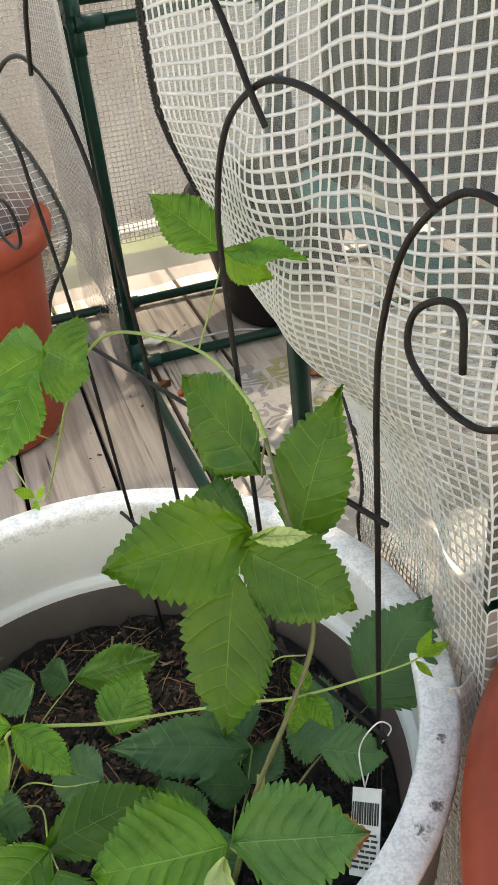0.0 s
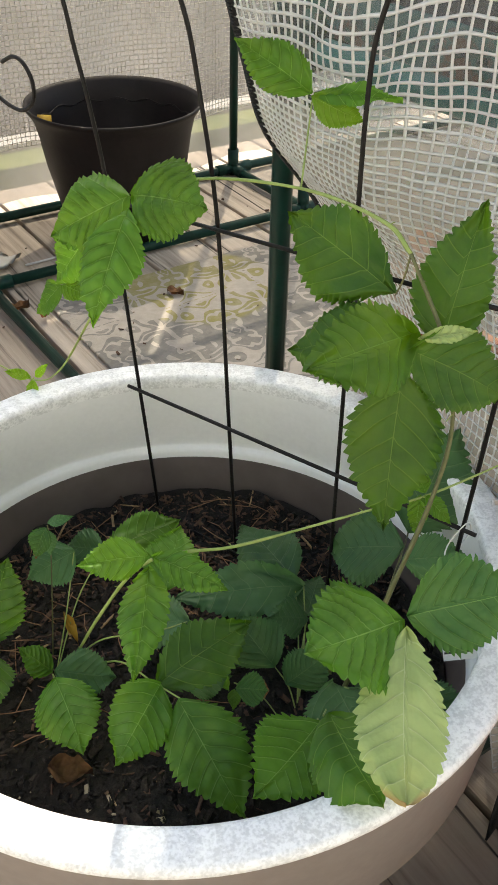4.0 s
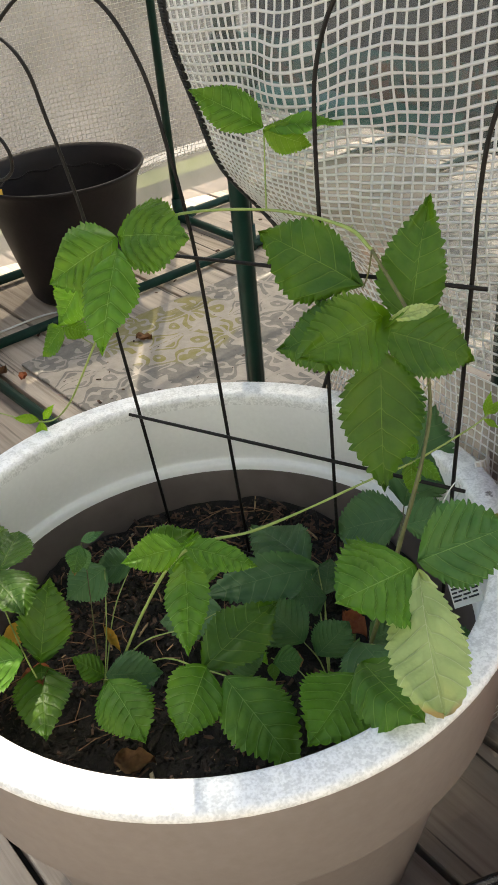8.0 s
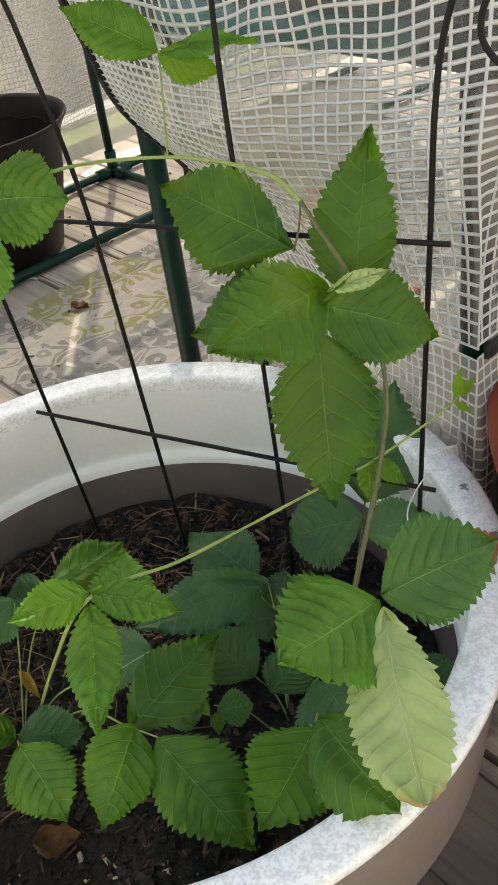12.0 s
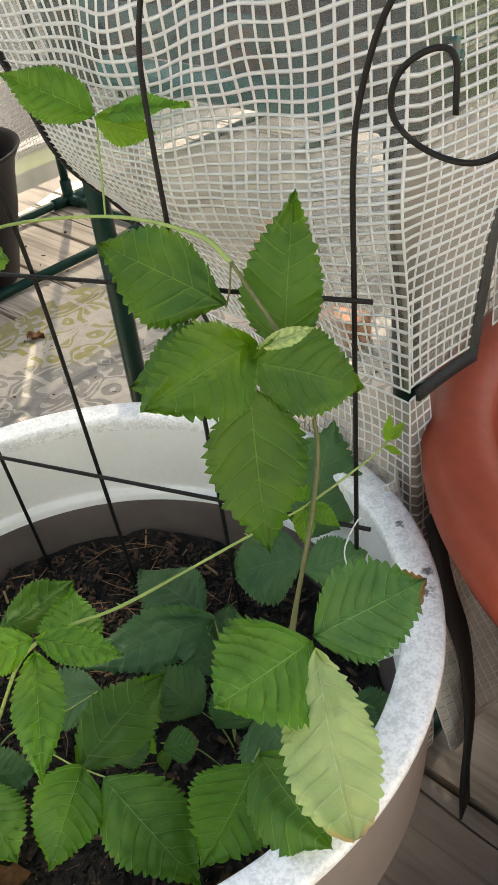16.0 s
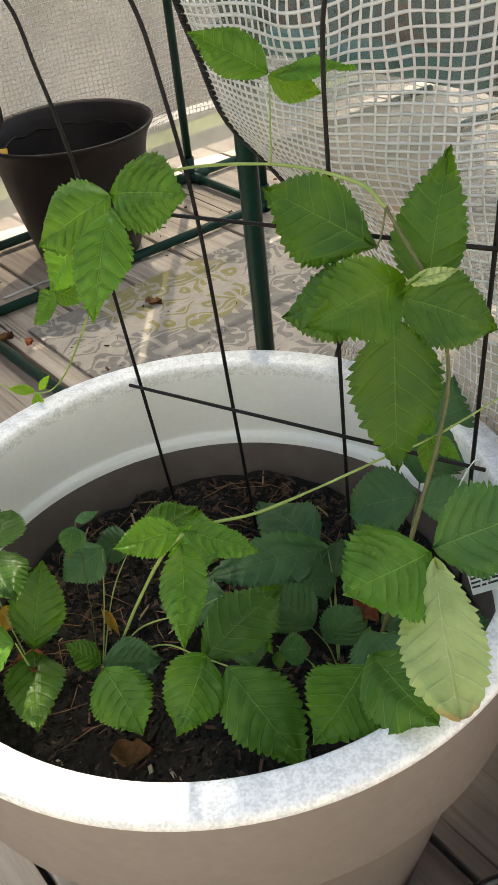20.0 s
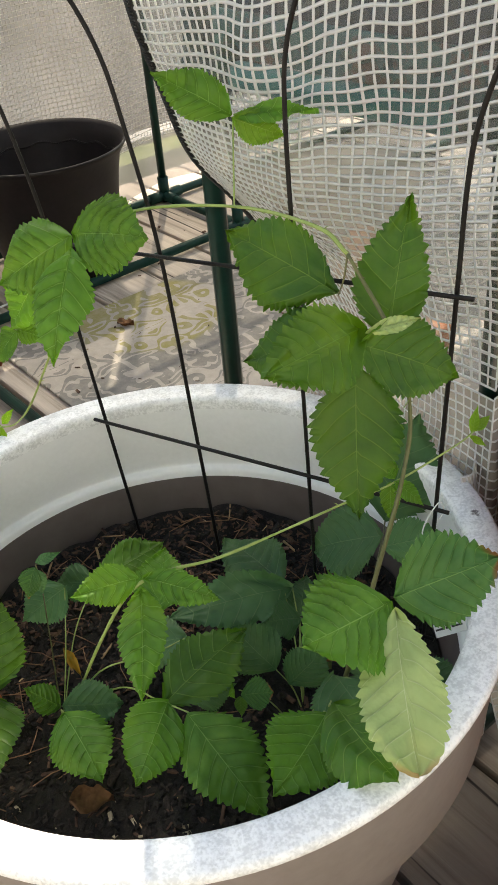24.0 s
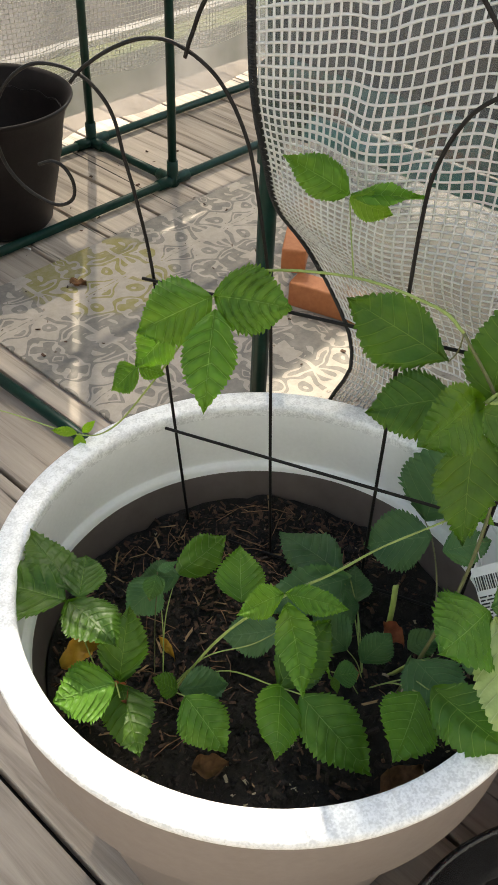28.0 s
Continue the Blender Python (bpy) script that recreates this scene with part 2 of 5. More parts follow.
def rug_material():
    """A flat-woven rug: scrolls and medallions in grey and olive on worn ivory."""
    m, t, b = mat("woven_rug")
    co = coords(t, "Object", (1, 1, 1))

    def math_(op, a, c=None, d=None):
        n = t.nodes.new("ShaderNodeMath")
        n.operation = op
        for i, v in enumerate((a, c, d)):
            if v is None:
                continue
            if isinstance(v, (int, float)):
                n.inputs[i].default_value = v
            else:
                t.links.new(v, n.inputs[i])
        return n.outputs[0]

    def vec(op, a, c=None, scale=None):
        n = t.nodes.new("ShaderNodeVectorMath")
        n.operation = op
        t.links.new(a, n.inputs[0])
        if isinstance(c, tuple):
            n.inputs[1].default_value = c
        elif c is not None:
            t.links.new(c, n.inputs[1])
        if scale is not None:
            n.inputs["Scale"].default_value = scale
        return n.outputs[0]

    warp = node(t, "TexNoise", Scale=17.0, Detail=1.0)
    t.links.new(co, warp.inputs["Vector"])
    moved = vec("ADD", co, vec("SCALE", vec("SUBTRACT", warp.outputs["Color"], (0.5, 0.5, 0.5)), scale=0.030))
    sep = t.nodes.new("ShaderNodeSeparateXYZ")
    t.links.new(moved, sep.inputs[0])
    # mirrored tiles
    x = math_("PINGPONG", sep.outputs[0], 0.098)
    y = math_("PINGPONG", sep.outputs[1], 0.125)
    tile = t.nodes.new("ShaderNodeCombineXYZ")
    t.links.new(x, tile.inputs[0])
    t.links.new(y, tile.inputs[1])
    curl = node(t, "TexNoise", Scale=15.0, Detail=0.5, Roughness=0.4, Distortion=1.1)
    t.links.new(tile.outputs[0], curl.inputs["Vector"])

    def band(source, centre, half):
        return math_("LESS_THAN", math_("ABSOLUTE", math_("SUBTRACT", source, centre)), half)

    def ring(cx, cy, r, wd, deep, arms):
        dx, dy = math_("SUBTRACT", x, cx), math_("SUBTRACT", y, cy)
        rad = math_("SQRT", math_("ADD", math_("MULTIPLY", dx, dx), math_("MULTIPLY", dy, dy)))
        rad = math_("ADD", rad, math_("MULTIPLY", math_("SINE", math_("MULTIPLY_ADD", math_("ARCTAN2", dy, dx), arms, 0.7)), deep))
        return math_("LESS_THAN", math_("ABSOLUTE", math_("SUBTRACT", rad, r)), wd)

    lines = math_("MAXIMUM", band(curl.outputs[0], 0.40, 0.042), band(curl.outputs[0], 0.55, 0.056))
    lines = math_("MAXIMUM", lines, math_("GREATER_THAN", curl.outputs[0], 0.66))
    lines = math_("MAXIMUM", lines, ring(0.0, 0.0, 0.034, 0.008, 0.010, 4.0))
    seam = math_("MAXIMUM", math_("LESS_THAN", x, 0.004), math_("LESS_THAN", math_("ABSOLUTE", math_("SUBTRACT", y, 0.120)), 0.004))
    lines = math_("MULTIPLY", lines, math_("SUBTRACT", 1.0, seam))
    here = t.nodes.new("ShaderNodeVectorMath")
    here.operation = "DISTANCE"
    t.links.new(moved, here.inputs[0])
    here.inputs[1].default_value = (-0.46, -0.42, 0.0)
    tone = ramp(t, here.outputs["Value"], [(0.135, (0.26, 0.23, 0.065)), (0.15, (0.185, 0.175, 0.155))])
    wear = node(t, "TexNoise", Scale=26.0, Detail=7.0, Roughness=0.75)
    t.links.new(co, wear.inputs["Vector"])
    ground = ramp(t, wear.outputs[0], [(0.3, (0.34, 0.30, 0.255)), (0.7, (0.50, 0.44, 0.375))])
    worn = ramp(t, wear.outputs[0], [(0.38, (0.95, 0.95, 0.95)), (0.66, (0.55, 0.55, 0.55))])
    mx = t.nodes.new("ShaderNodeMixRGB")
    t.links.new(math_("MULTIPLY", lines, worn.outputs[0]), mx.inputs[0])
    t.links.new(ground.outputs[0], mx.inputs[1])
    t.links.new(tone.outputs[0], mx.inputs[2])
    dirt = node(t, "TexNoise", Scale=60.0, Detail=3.0)
    t.links.new(co, dirt.inputs["Vector"])
    spots = ramp(t, dirt.outputs[0], [(0.70, (1, 1, 1)), (0.76, (0.35, 0.28, 0.22))])
    mx2 = t.nodes.new("ShaderNodeMixRGB")
    mx2.blend_type = "MULTIPLY"
    mx2.inputs[0].default_value = 1.0
    t.links.new(mx.outputs[0], mx2.inputs[1])
    t.links.new(spots.outputs[0], mx2.inputs[2])
    t.links.new(mx2.outputs[0], b.inputs["Base Color"])
    b.inputs["Roughness"].default_value = 0.9
    weave = node(t, "TexWave", Scale=220.0)
    t.links.new(co, weave.inputs["Vector"])
    bump(t, b, weave.outputs[0], 0.3, 0.001)
    return m


RUG = rug_material()


def film_material(name, haze, tint=(0.92, 0.93, 0.93), patchy=0.4, milky=(0.85, 0.85, 0.84), clearing=None):
    """Clear plastic film, a little milky and creased."""
    m, t, b = mat(name)
    out = t.nodes["Material Output"]
    t.nodes.remove(b)
    clear = t.nodes.new("ShaderNodeBsdfTransparent")
    clear.inputs[0].default_value = (*tint, 1)
    milk = t.nodes.new("ShaderNodeBsdfTranslucent")
    milk.inputs[0].default_value = (*milky, 1)
    white = t.nodes.new("ShaderNodeBsdfDiffuse")
    white.inputs[0].default_value = (*milky, 1)
    gloss = t.nodes.new("ShaderNodeBsdfGlossy")
    gloss.inputs["Roughness"].default_value = 0.12
    co = coords(t)
    crease = node(t, "TexNoise", Scale=42.0, Detail=3.0, Distortion=0.6)
    t.links.new(co, crease.inputs["Vector"])
    bm_ = node(t, "Bump", Strength=0.7, Distance=0.004)
    t.links.new(crease.outputs[0], bm_.inputs["Height"])
    for s in (gloss, white):
        t.links.new(bm_.outputs[0], s.inputs["Normal"])
    both = t.nodes.new("ShaderNodeMixShader")
    both.inputs[0].default_value = 0.5
    t.links.new(milk.outputs[0], both.inputs[1])
    t.links.new(white.outputs[0], both.inputs[2])
    blot = node(t, "TexNoise", Scale=3.0, Detail=4.0)
    t.links.new(co, blot.inputs["Vector"])
    amount = node(t, "MapRange")
    amount.inputs["From Min"].default_value, amount.inputs["From Max"].default_value = 0.3, 0.7
    amount.inputs["To Min"].default_value, amount.inputs["To Max"].default_value = haze * (1 - patchy), min(1.0, haze * (1 + patchy))
    t.links.new(blot.outputs[0], amount.inputs[0])
    much = amount.outputs[0]
    if clearing:
        # the milky part ends softly towards the top, and is rubbed clear along the corner post
        split = t.nodes.new("ShaderNodeSeparateXYZ")
        t.links.new(co, split.inputs[0])
        along = t.nodes.new("ShaderNodeVectorMath")
        along.operation = "DOT_PRODUCT"
        t.links.new(co, along.inputs[0])
        along.inputs[1].default_value = (0.337, -0.942, 0.0)
        post = t.nodes.new("ShaderNodeMath")
        post.operation = "SUBTRACT"
        t.links.new(along.outputs["Value"], post.inputs[0])
        post.inputs[1].default_value = 0.066
        near = t.nodes.new("ShaderNodeMath")
        near.operation = "ABSOLUTE"
        t.links.new(post.outputs[0], near.inputs[0])
        for source, (a0, a1), (b0, b1) in ((split.outputs[2], (0.580, 0.612), (1.0, 0.0)), (near.outputs[0], (0.018, 0.034), (0.25, 0.9))):
            fade = node(t, "MapRange")
            fade.interpolation_type = "SMOOTHSTEP"
            fade.inputs["From Min"].default_value, fade.inputs["From Max"].default_value = a0, a1
            fade.inputs["To Min"].default_value, fade.inputs["To Max"].default_value = b0, b1
            t.links.new(source, fade.inputs[0])
            times = t.nodes.new("ShaderNodeMath")
            times.operation = "MULTIPLY"
            t.links.new(much, times.inputs[0])
            t.links.new(fade.outputs[0], times.inputs[1])
            much = times.outputs[0]
        most = t.nodes.new("ShaderNodeMath")
        most.operation = "MAXIMUM"
        t.links.new(much, most.inputs[0])
        most.inputs[1].default_value = clearing
        much = most.outputs[0]
        # beige below; above, bluish glare is painted into the milky colour
        hue = ramp(t, split.outputs[2], [(0.57, milky), (0.64, (0.66, 0.68, 0.70))])
        t.links.new(hue.outputs[0], milk.inputs[0])
        t.links.new(hue.outputs[0], white.inputs[0])
    a = t.nodes.new("ShaderNodeMixShader")
    t.links.new(much, a.inputs[0])
    t.links.new(clear.outputs[0], a.inputs[1])
    t.links.new(both.outputs[0], a.inputs[2])
    fres = node(t, "Fresnel", IOR=1.4)
    c = t.nodes.new("ShaderNodeMixShader")
    t.links.new(fres.outputs[0], c.inputs[0])
    t.links.new(a.outputs[0], c.inputs[1])
    t.links.new(gloss.outputs[0], c.inputs[2])
    t.links.new(c.outputs[0], out.inputs[0])
    return m


FILM = film_material("clear_film", 0.15, (0.84, 0.85, 0.86))
FILM_FLAP = film_material("flap_film", 0.76, (0.74, 0.78, 0.81), 0.15, (0.64, 0.57, 0.49), clearing=0.17)
FILM_LOW = film_material("milky_film", 0.66, (0.80, 0.77, 0.73), 0.25, (0.62, 0.55, 0.48))
FILM_ROOF_SCREEN = film_material("roof_screen_film", 0.88, (0.75, 0.75, 0.74), 0.08)
FILM_FRONT = film_material("front_film", 0.55, (0.70, 0.69, 0.67), 0.2, (0.60, 0.56, 0.53))
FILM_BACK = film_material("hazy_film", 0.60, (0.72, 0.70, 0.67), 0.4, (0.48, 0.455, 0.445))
FILM_SIDE_SCREEN = film_material("side_screen_film", 0.80, (0.80, 0.80, 0.79), 0.15, (0.90, 0.89, 0.86))


VEINS = 7.6  # side veins along a leaflet


def leaf_material(name, dark, light, vein, edge=None, gloss=0.47, see=0.3, scorch=0.50, relief=0.75):
    """Leaf blade: uv x along the midrib, y across (0.5 at the midrib)."""
    m, t, b = mat(name)
    out = t.nodes["Material Output"]
    uv = t.nodes.new("ShaderNodeUVMap")
    uv.uv_map = "uv"
    sep = t.nodes.new("ShaderNodeSeparateXYZ")
    t.links.new(uv.outputs[0], sep.inputs[0])

    def math_(op, a, c=None, d=None):
        n = t.nodes.new("ShaderNodeMath")
        n.operation = op
        for i, v in enumerate((a, c, d)):
            if v is None:
                continue
            if isinstance(v, (int, float)):
                n.inputs[i].default_value = v
            else:
                t.links.new(v, n.inputs[i])
        return n.outputs[0]

    across = math_("ABSOLUTE", math_("MULTIPLY_ADD", sep.outputs[1], 2.0, -1.0))
    mid = math_("LESS_THAN", across, math_("MULTIPLY_ADD", sep.outputs[0], -0.008, 0.015))
    uv2 = t.nodes.new("ShaderNodeUVMap")
    uv2.uv_map = "veins"
    sep2 = t.nodes.new("ShaderNodeSeparateXYZ")
    t.links.new(uv2.outputs[0], sep2.inputs[0])
    wave = math_("ABSOLUTE", math_("SINE", math_("MULTIPLY", sep2.outputs[0], 3.14159 * VEINS)))
    side = ramp(t, wave, [(0.04, (0.75, 0.75, 0.75)), (0.15, (0, 0, 0))])
    veins = math_("MAXIMUM", mid, side.outputs[0])
    co = coords(t)
    info = t.nodes.new("ShaderNodeObjectInfo")
    mottle = node(t, "TexNoise", Scale=22.0, Detail=5.0, Roughness=0.6)
    t.links.new(co, mottle.inputs["Vector"])
    blade = ramp(t, mottle.outputs[0], [(0.3, dark), (0.72, light)])
    patch = node(t, "TexNoise", Scale=26.0, Detail=2.0)
    t.links.new(co, patch.inputs["Vector"])
    where = ramp(t, patch.outputs[0], [(0.50, (0, 0, 0)), (0.75, (0.4, 0.4, 0.4))])
    fresh = t.nodes.new("ShaderNodeMixRGB")
    t.links.new(where.outputs[0], fresh.inputs[0])
    t.links.new(blade.outputs[0], fresh.inputs[1])
    fresh.inputs[2].default_value = (light[0] * 1.6, light[1] * 1.18, light[2] * 0.9, 1)
    net = node(t, "TexVoronoi", Scale=420.0)
    t.links.new(co, net.inputs["Vector"])
    mx = t.nodes.new("ShaderNodeMixRGB")
    t.links.new(math_("MULTIPLY", veins, 0.8), mx.inputs[0])
    t.links.new(fresh.outputs[0], mx.inputs[1])
    mx.inputs[2].default_value = (*vein, 1)
    col = mx.outputs[0]
    if edge:
        far = math_("MULTIPLY_ADD", math_("MULTIPLY", across, 0.55), math_("POWER", sep.outputs[0], 2.5), math_("MULTIPLY", math_("POWER", sep.outputs[0], 5.0), 0.5))
        noise_ = math_("MULTIPLY_ADD", mottle.outputs[0], 0.6, -0.3)
        rim = ramp(t, math_("ADD", far, noise_), [(scorch, (0, 0, 0)), (scorch + 0.22, (1, 1, 1))])
        mx2 = t.nodes.new("ShaderNodeMixRGB")
        t.links.new(math_("MULTIPLY", rim.outputs[0], 0.85), mx2.inputs[0])
        t.links.new(col, mx2.inputs[1])
        mx2.inputs[2].default_value = (*edge, 1)
        col = mx2.outputs[0]
    tint = t.nodes.new("ShaderNodeHueSaturation")
    vary = node(t, "MapRange")
    vary.inputs["To Min"].default_value, vary.inputs["To Max"].default_value = 0.84, 1.20
    t.links.new(info.outputs["Random"], vary.inputs[0])
    t.links.new(vary.outputs[0], tint.inputs["Value"])
    t.links.new(col, tint.inputs["Color"])
    t.links.new(tint.outputs[0], b.inputs["Base Color"])
    b.inputs["Roughness"].default_value = gloss
    b.inputs["Specular IOR Level"].default_value = 0.36
    swell = math_("MULTIPLY", math_("POWER", wave, 0.8), math_("MINIMUM", math_("MULTIPLY", across, 5.0), 1.0))
    swell = math_("MULTIPLY", swell, math_("MULTIPLY_ADD", math_("POWER", across, 3.0), -0.8, 1.0))
    height = math_("MULTIPLY_ADD", net.outputs[0], 0.10, math_("SUBTRACT", swell, mid))
    bump(t, b, height, relief, 0.0026)
    trans = t.nodes.new("ShaderNodeBsdfTranslucent")
    bright = t.nodes.new("ShaderNodeHueSaturation")
    bright.inputs["Value"].default_value = 2.4
    bright.inputs["Saturation"].default_value = 1.1
    t.links.new(tint.outputs[0], bright.inputs["Color"])
    t.links.new(bright.outputs[0], trans.inputs[0])
    mix = t.nodes.new("ShaderNodeMixShader")
    mix.inputs[0].default_value = see
    t.links.new(b.outputs[0], mix.inputs[1])
    t.links.new(trans.outputs[0], mix.inputs[2])
    t.links.new(mix.outputs[0], out.inputs[0])
    return m


LEAF = {
    "mid": leaf_material("leaf_green", (0.026, 0.078, 0.006), (0.066, 0.148, 0.012), (0.13, 0.22, 0.04), relief=0.65),
    "fresh": leaf_material("leaf_fresh", (0.048, 0.124, 0.006), (0.094, 0.196, 0.012), (0.16, 0.28, 0.05), relief=0.7),
    # Bluish sky sheen of the low leaves is put into this green.
    "dark": leaf_material("leaf_dark_sheen", (0.042, 0.112, 0.038), (0.084, 0.178, 0.062), (0.125, 0.215, 0.085), relief=0.6),
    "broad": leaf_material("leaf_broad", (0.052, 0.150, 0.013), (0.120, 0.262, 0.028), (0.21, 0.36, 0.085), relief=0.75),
    # Sunlit yellow is put into the colour towards edge and tip.
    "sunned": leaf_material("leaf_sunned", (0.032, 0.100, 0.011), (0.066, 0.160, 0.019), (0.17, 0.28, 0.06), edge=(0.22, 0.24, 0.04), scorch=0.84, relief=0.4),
    "young": leaf_material("leaf_young", (0.070, 0.168, 0.017), (0.124, 0.262, 0.032), (0.24, 0.39, 0.10), see=0.4, relief=1.0),
    "lime": leaf_material("leaf_lime", (0.14, 0.27, 0.022), (0.22, 0.37, 0.045), (0.32, 0.46, 0.12), see=0.45, relief=0.8),
    "scorched": leaf_material("leaf_scorched", (0.036, 0.108, 0.022), (0.066, 0.170, 0.038), (0.16, 0.29, 0.08), edge=(0.24, 0.10, 0.04), relief=0.75),
    "pale": leaf_material("leaf_pale", (0.35, 0.45, 0.155), (0.47, 0.57, 0.22), (0.60, 0.67, 0.34), edge=(0.40, 0.27, 0.12), see=0.22, gloss=0.55, scorch=0.62, relief=0.8),
}


# ---- building helpers ----
def mesh_from(name, bm, material, smooth=True):
    me = bpy.data.meshes.new(name)
    bm.normal_update()
    bm.to_mesh(me)
    bm.free()
    me.materials.append(material)
    if smooth:
        me.polygons.foreach_set("use_smooth", [True] * len(me.polygons))
    return me


def thing(name, label, category, group="", kind="", at=(0, 0, 0)):
    ob = new(name)
    ob.empty_display_size = 0.05
    ob.location = at
    return tagged(ob, label, category, group, kind)


def part(name, bm, material, parent, label="", smooth=True, kind=""):
    """Links a bmesh, in world coordinates, as one mesh object under a thing or a part."""
    ob = new(name, mesh_from(name, bm, material, smooth))
    if parent is not None:
        ob.parent = parent
        base = parent
        off = Vector((0, 0, 0))
        while base is not None:
            off += base.location
            base = base.parent
        ob.location = -off
    if label or kind:
        tagged(ob, label, kind=kind)
    return ob


def smooth_path(points, per=6):
    """Catmull-Rom through the points."""
    p = [Vector(q) for q in points]
    p = [2 * p[0] - p[1], *p, 2 * p[-1] - p[-2]]
    out = []
    for i in range(1, len(p) - 2):
        for k in range(per):
            s = k / per
            a, b, c, d = p[i - 1], p[i], p[i + 1], p[i + 2]
            out.append(0.5 * (2 * b + (c - a) * s + (2 * a - 5 * b + 4 * c - d) * s * s + (3 * b - a - 3 * c + d) * s ** 3))
    out.append(p[-2])
    return out


def tube(bm, path, radius, sides=8, caps=True, wobble=0.0):
    """A round bar along a path; radius is one number or one for each point."""
    path = [Vector(q) for q in path]
    radii = radius if isinstance(radius, (list, tuple)) else [radius] * len(path)
    first = (path[1] - path[0]).normalized()
    side = first.orthogonal().normalized()
    rings = []
    for i, p in enumerate(path):
        d = (path[min(i + 1, len(path) - 1)] - path[max(i - 1, 0)]).normalized()
        side = (side - d * side.dot(d)).normalized()
        up = d.cross(side)
        r = radii[i] * (1 + wobble * noise.noise(p * 60))
        rings.append([bm.verts.new(p + r * (math.cos(6.28319 * k / sides) * side + math.sin(6.28319 * k / sides) * up)) for k in range(sides)])
    for a, b in zip(rings, rings[1:]):
        for k in range(sides):
            bm.faces.new((a[k], a[(k + 1) % sides], b[(k + 1) % sides], b[k]))
    if caps:
        bm.faces.new(rings[0][::-1])
        bm.faces.new(rings[-1])
    return bm


def lathe(bm, profile, centre=(0, 0), sides=64, close=False):
    """Turns a profile of (radius, z) about the upright axis at centre."""
    rings = []
    for r, z in profile:
        if r < 1e-6:
            rings.append([bm.verts.new((centre[0], centre[1], z))])
        else:
            rings.append([bm.verts.new((centre[0] + r * math.cos(6.28319 * k / sides), centre[1] + r * math.sin(6.28319 * k / sides), z)) for k in range(sides)])
    pairs = list(zip(rings, rings[1:])) + ([(rings[-1], rings[0])] if close else [])
    for a, b in pairs:
        for k in range(sides):
            j = (k + 1) % sides
            if len(a) == 1 and len(b) == 1:
                continue
            if len(a) == 1:
                bm.faces.new((a[0], b[j], b[k]))
            elif len(b) == 1:
                bm.faces.new((a[k], a[j], b[0]))
            else:
                bm.faces.new((a[k], a[j], b[j], b[k]))
    return bm


def box(bm, m, size, bevel=0.0):
    r = bmesh.ops.create_cube(bm, size=1.0)
    bmesh.ops.scale(bm, vec=size, verts=r["verts"])
    if bevel:
        edges = list({e for v in r["verts"] for e in v.link_edges})
        res = bmesh.ops.bevel(bm, geom=edges, offset=bevel, segments=2, affect="EDGES", profile=0.6)
        verts = list({v for f in res["faces"] for v in f.verts} | {v for v in r["verts"] if v.is_valid})
    else:
        verts = r["verts"]
    bmesh.ops.transform(bm, matrix=m, verts=verts)
    return bm


# the greenhouse's own directions: n into it, w along its side towards the near corner
NX, NY = 0.942, 0.337


def G(n, w, z):
    return Vector((n * NX + w * NY, n * NY - w * NX, z))


GREEN_TURN = Matrix(((NX, NY, 0), (NY, -NX, 0), (0, 0, 1))).to_4x4()
BOARD_ANGLE = -70.3

# ---- ground and deck ----
bm = bmesh.new()
bmesh.ops.create_grid(bm, x_segments=2, y_segments=2, size=400)
bmesh.ops.translate(bm, vec=(0, 0, -0.36), verts=bm.verts)
ground = part("ground", bm, LAWN, None)
tagged(ground, "dry yellowish green lawn around the wooden deck", "lawn", kind="structure")

# ---- white planter ----
HZ, RO = 0.36, 0.23
planter = thing("planter", "round white and taupe resin planter with a broad rim", "planter")
bm = lathe(bmesh.new(), [(0.2265, 0.349), (0.2300, 0.3535), (0.2296, 0.3575), (0.2270, 0.3600), (0.2085, 0.3600), (0.2055, 0.3585), (0.2045, 0.3550), (0.2049, 0.348)], sides=128)
part("rim", bm, RIM, planter, "white rim with net-shadow speckle in its colour and dirt marks")
part("inner_wall", lathe(bmesh.new(), [(0.2049, 0.348), (0.2065, 0.32), (0.2094, 0.286), (0.2096, 0.2842), (0.2090, 0.2832), (0.2048, 0.2826), (0.2032, 0.2818), (0.2024, 0.2798), (0.2015, 0.2755)], sides=128), RIM_INNER, planter, "smooth pale inner wall")
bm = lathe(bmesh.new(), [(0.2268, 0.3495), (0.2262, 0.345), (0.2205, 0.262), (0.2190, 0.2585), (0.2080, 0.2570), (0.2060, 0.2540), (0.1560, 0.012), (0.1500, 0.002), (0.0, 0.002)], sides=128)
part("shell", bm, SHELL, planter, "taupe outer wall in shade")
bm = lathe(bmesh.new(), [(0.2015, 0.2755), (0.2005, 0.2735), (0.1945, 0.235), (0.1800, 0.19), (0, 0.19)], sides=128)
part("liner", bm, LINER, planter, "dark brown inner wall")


def soil_height(x, y):
    p = Vector((x, y, 0))
    return 0.238 + 0.012 * noise.noise(p * 14) + 0.006 * noise.noise(p * 38 + Vector((5, 1, 0))) + 0.003 * noise.noise(p * 95) + 0.016 * (y * 1.8 - 0.1)


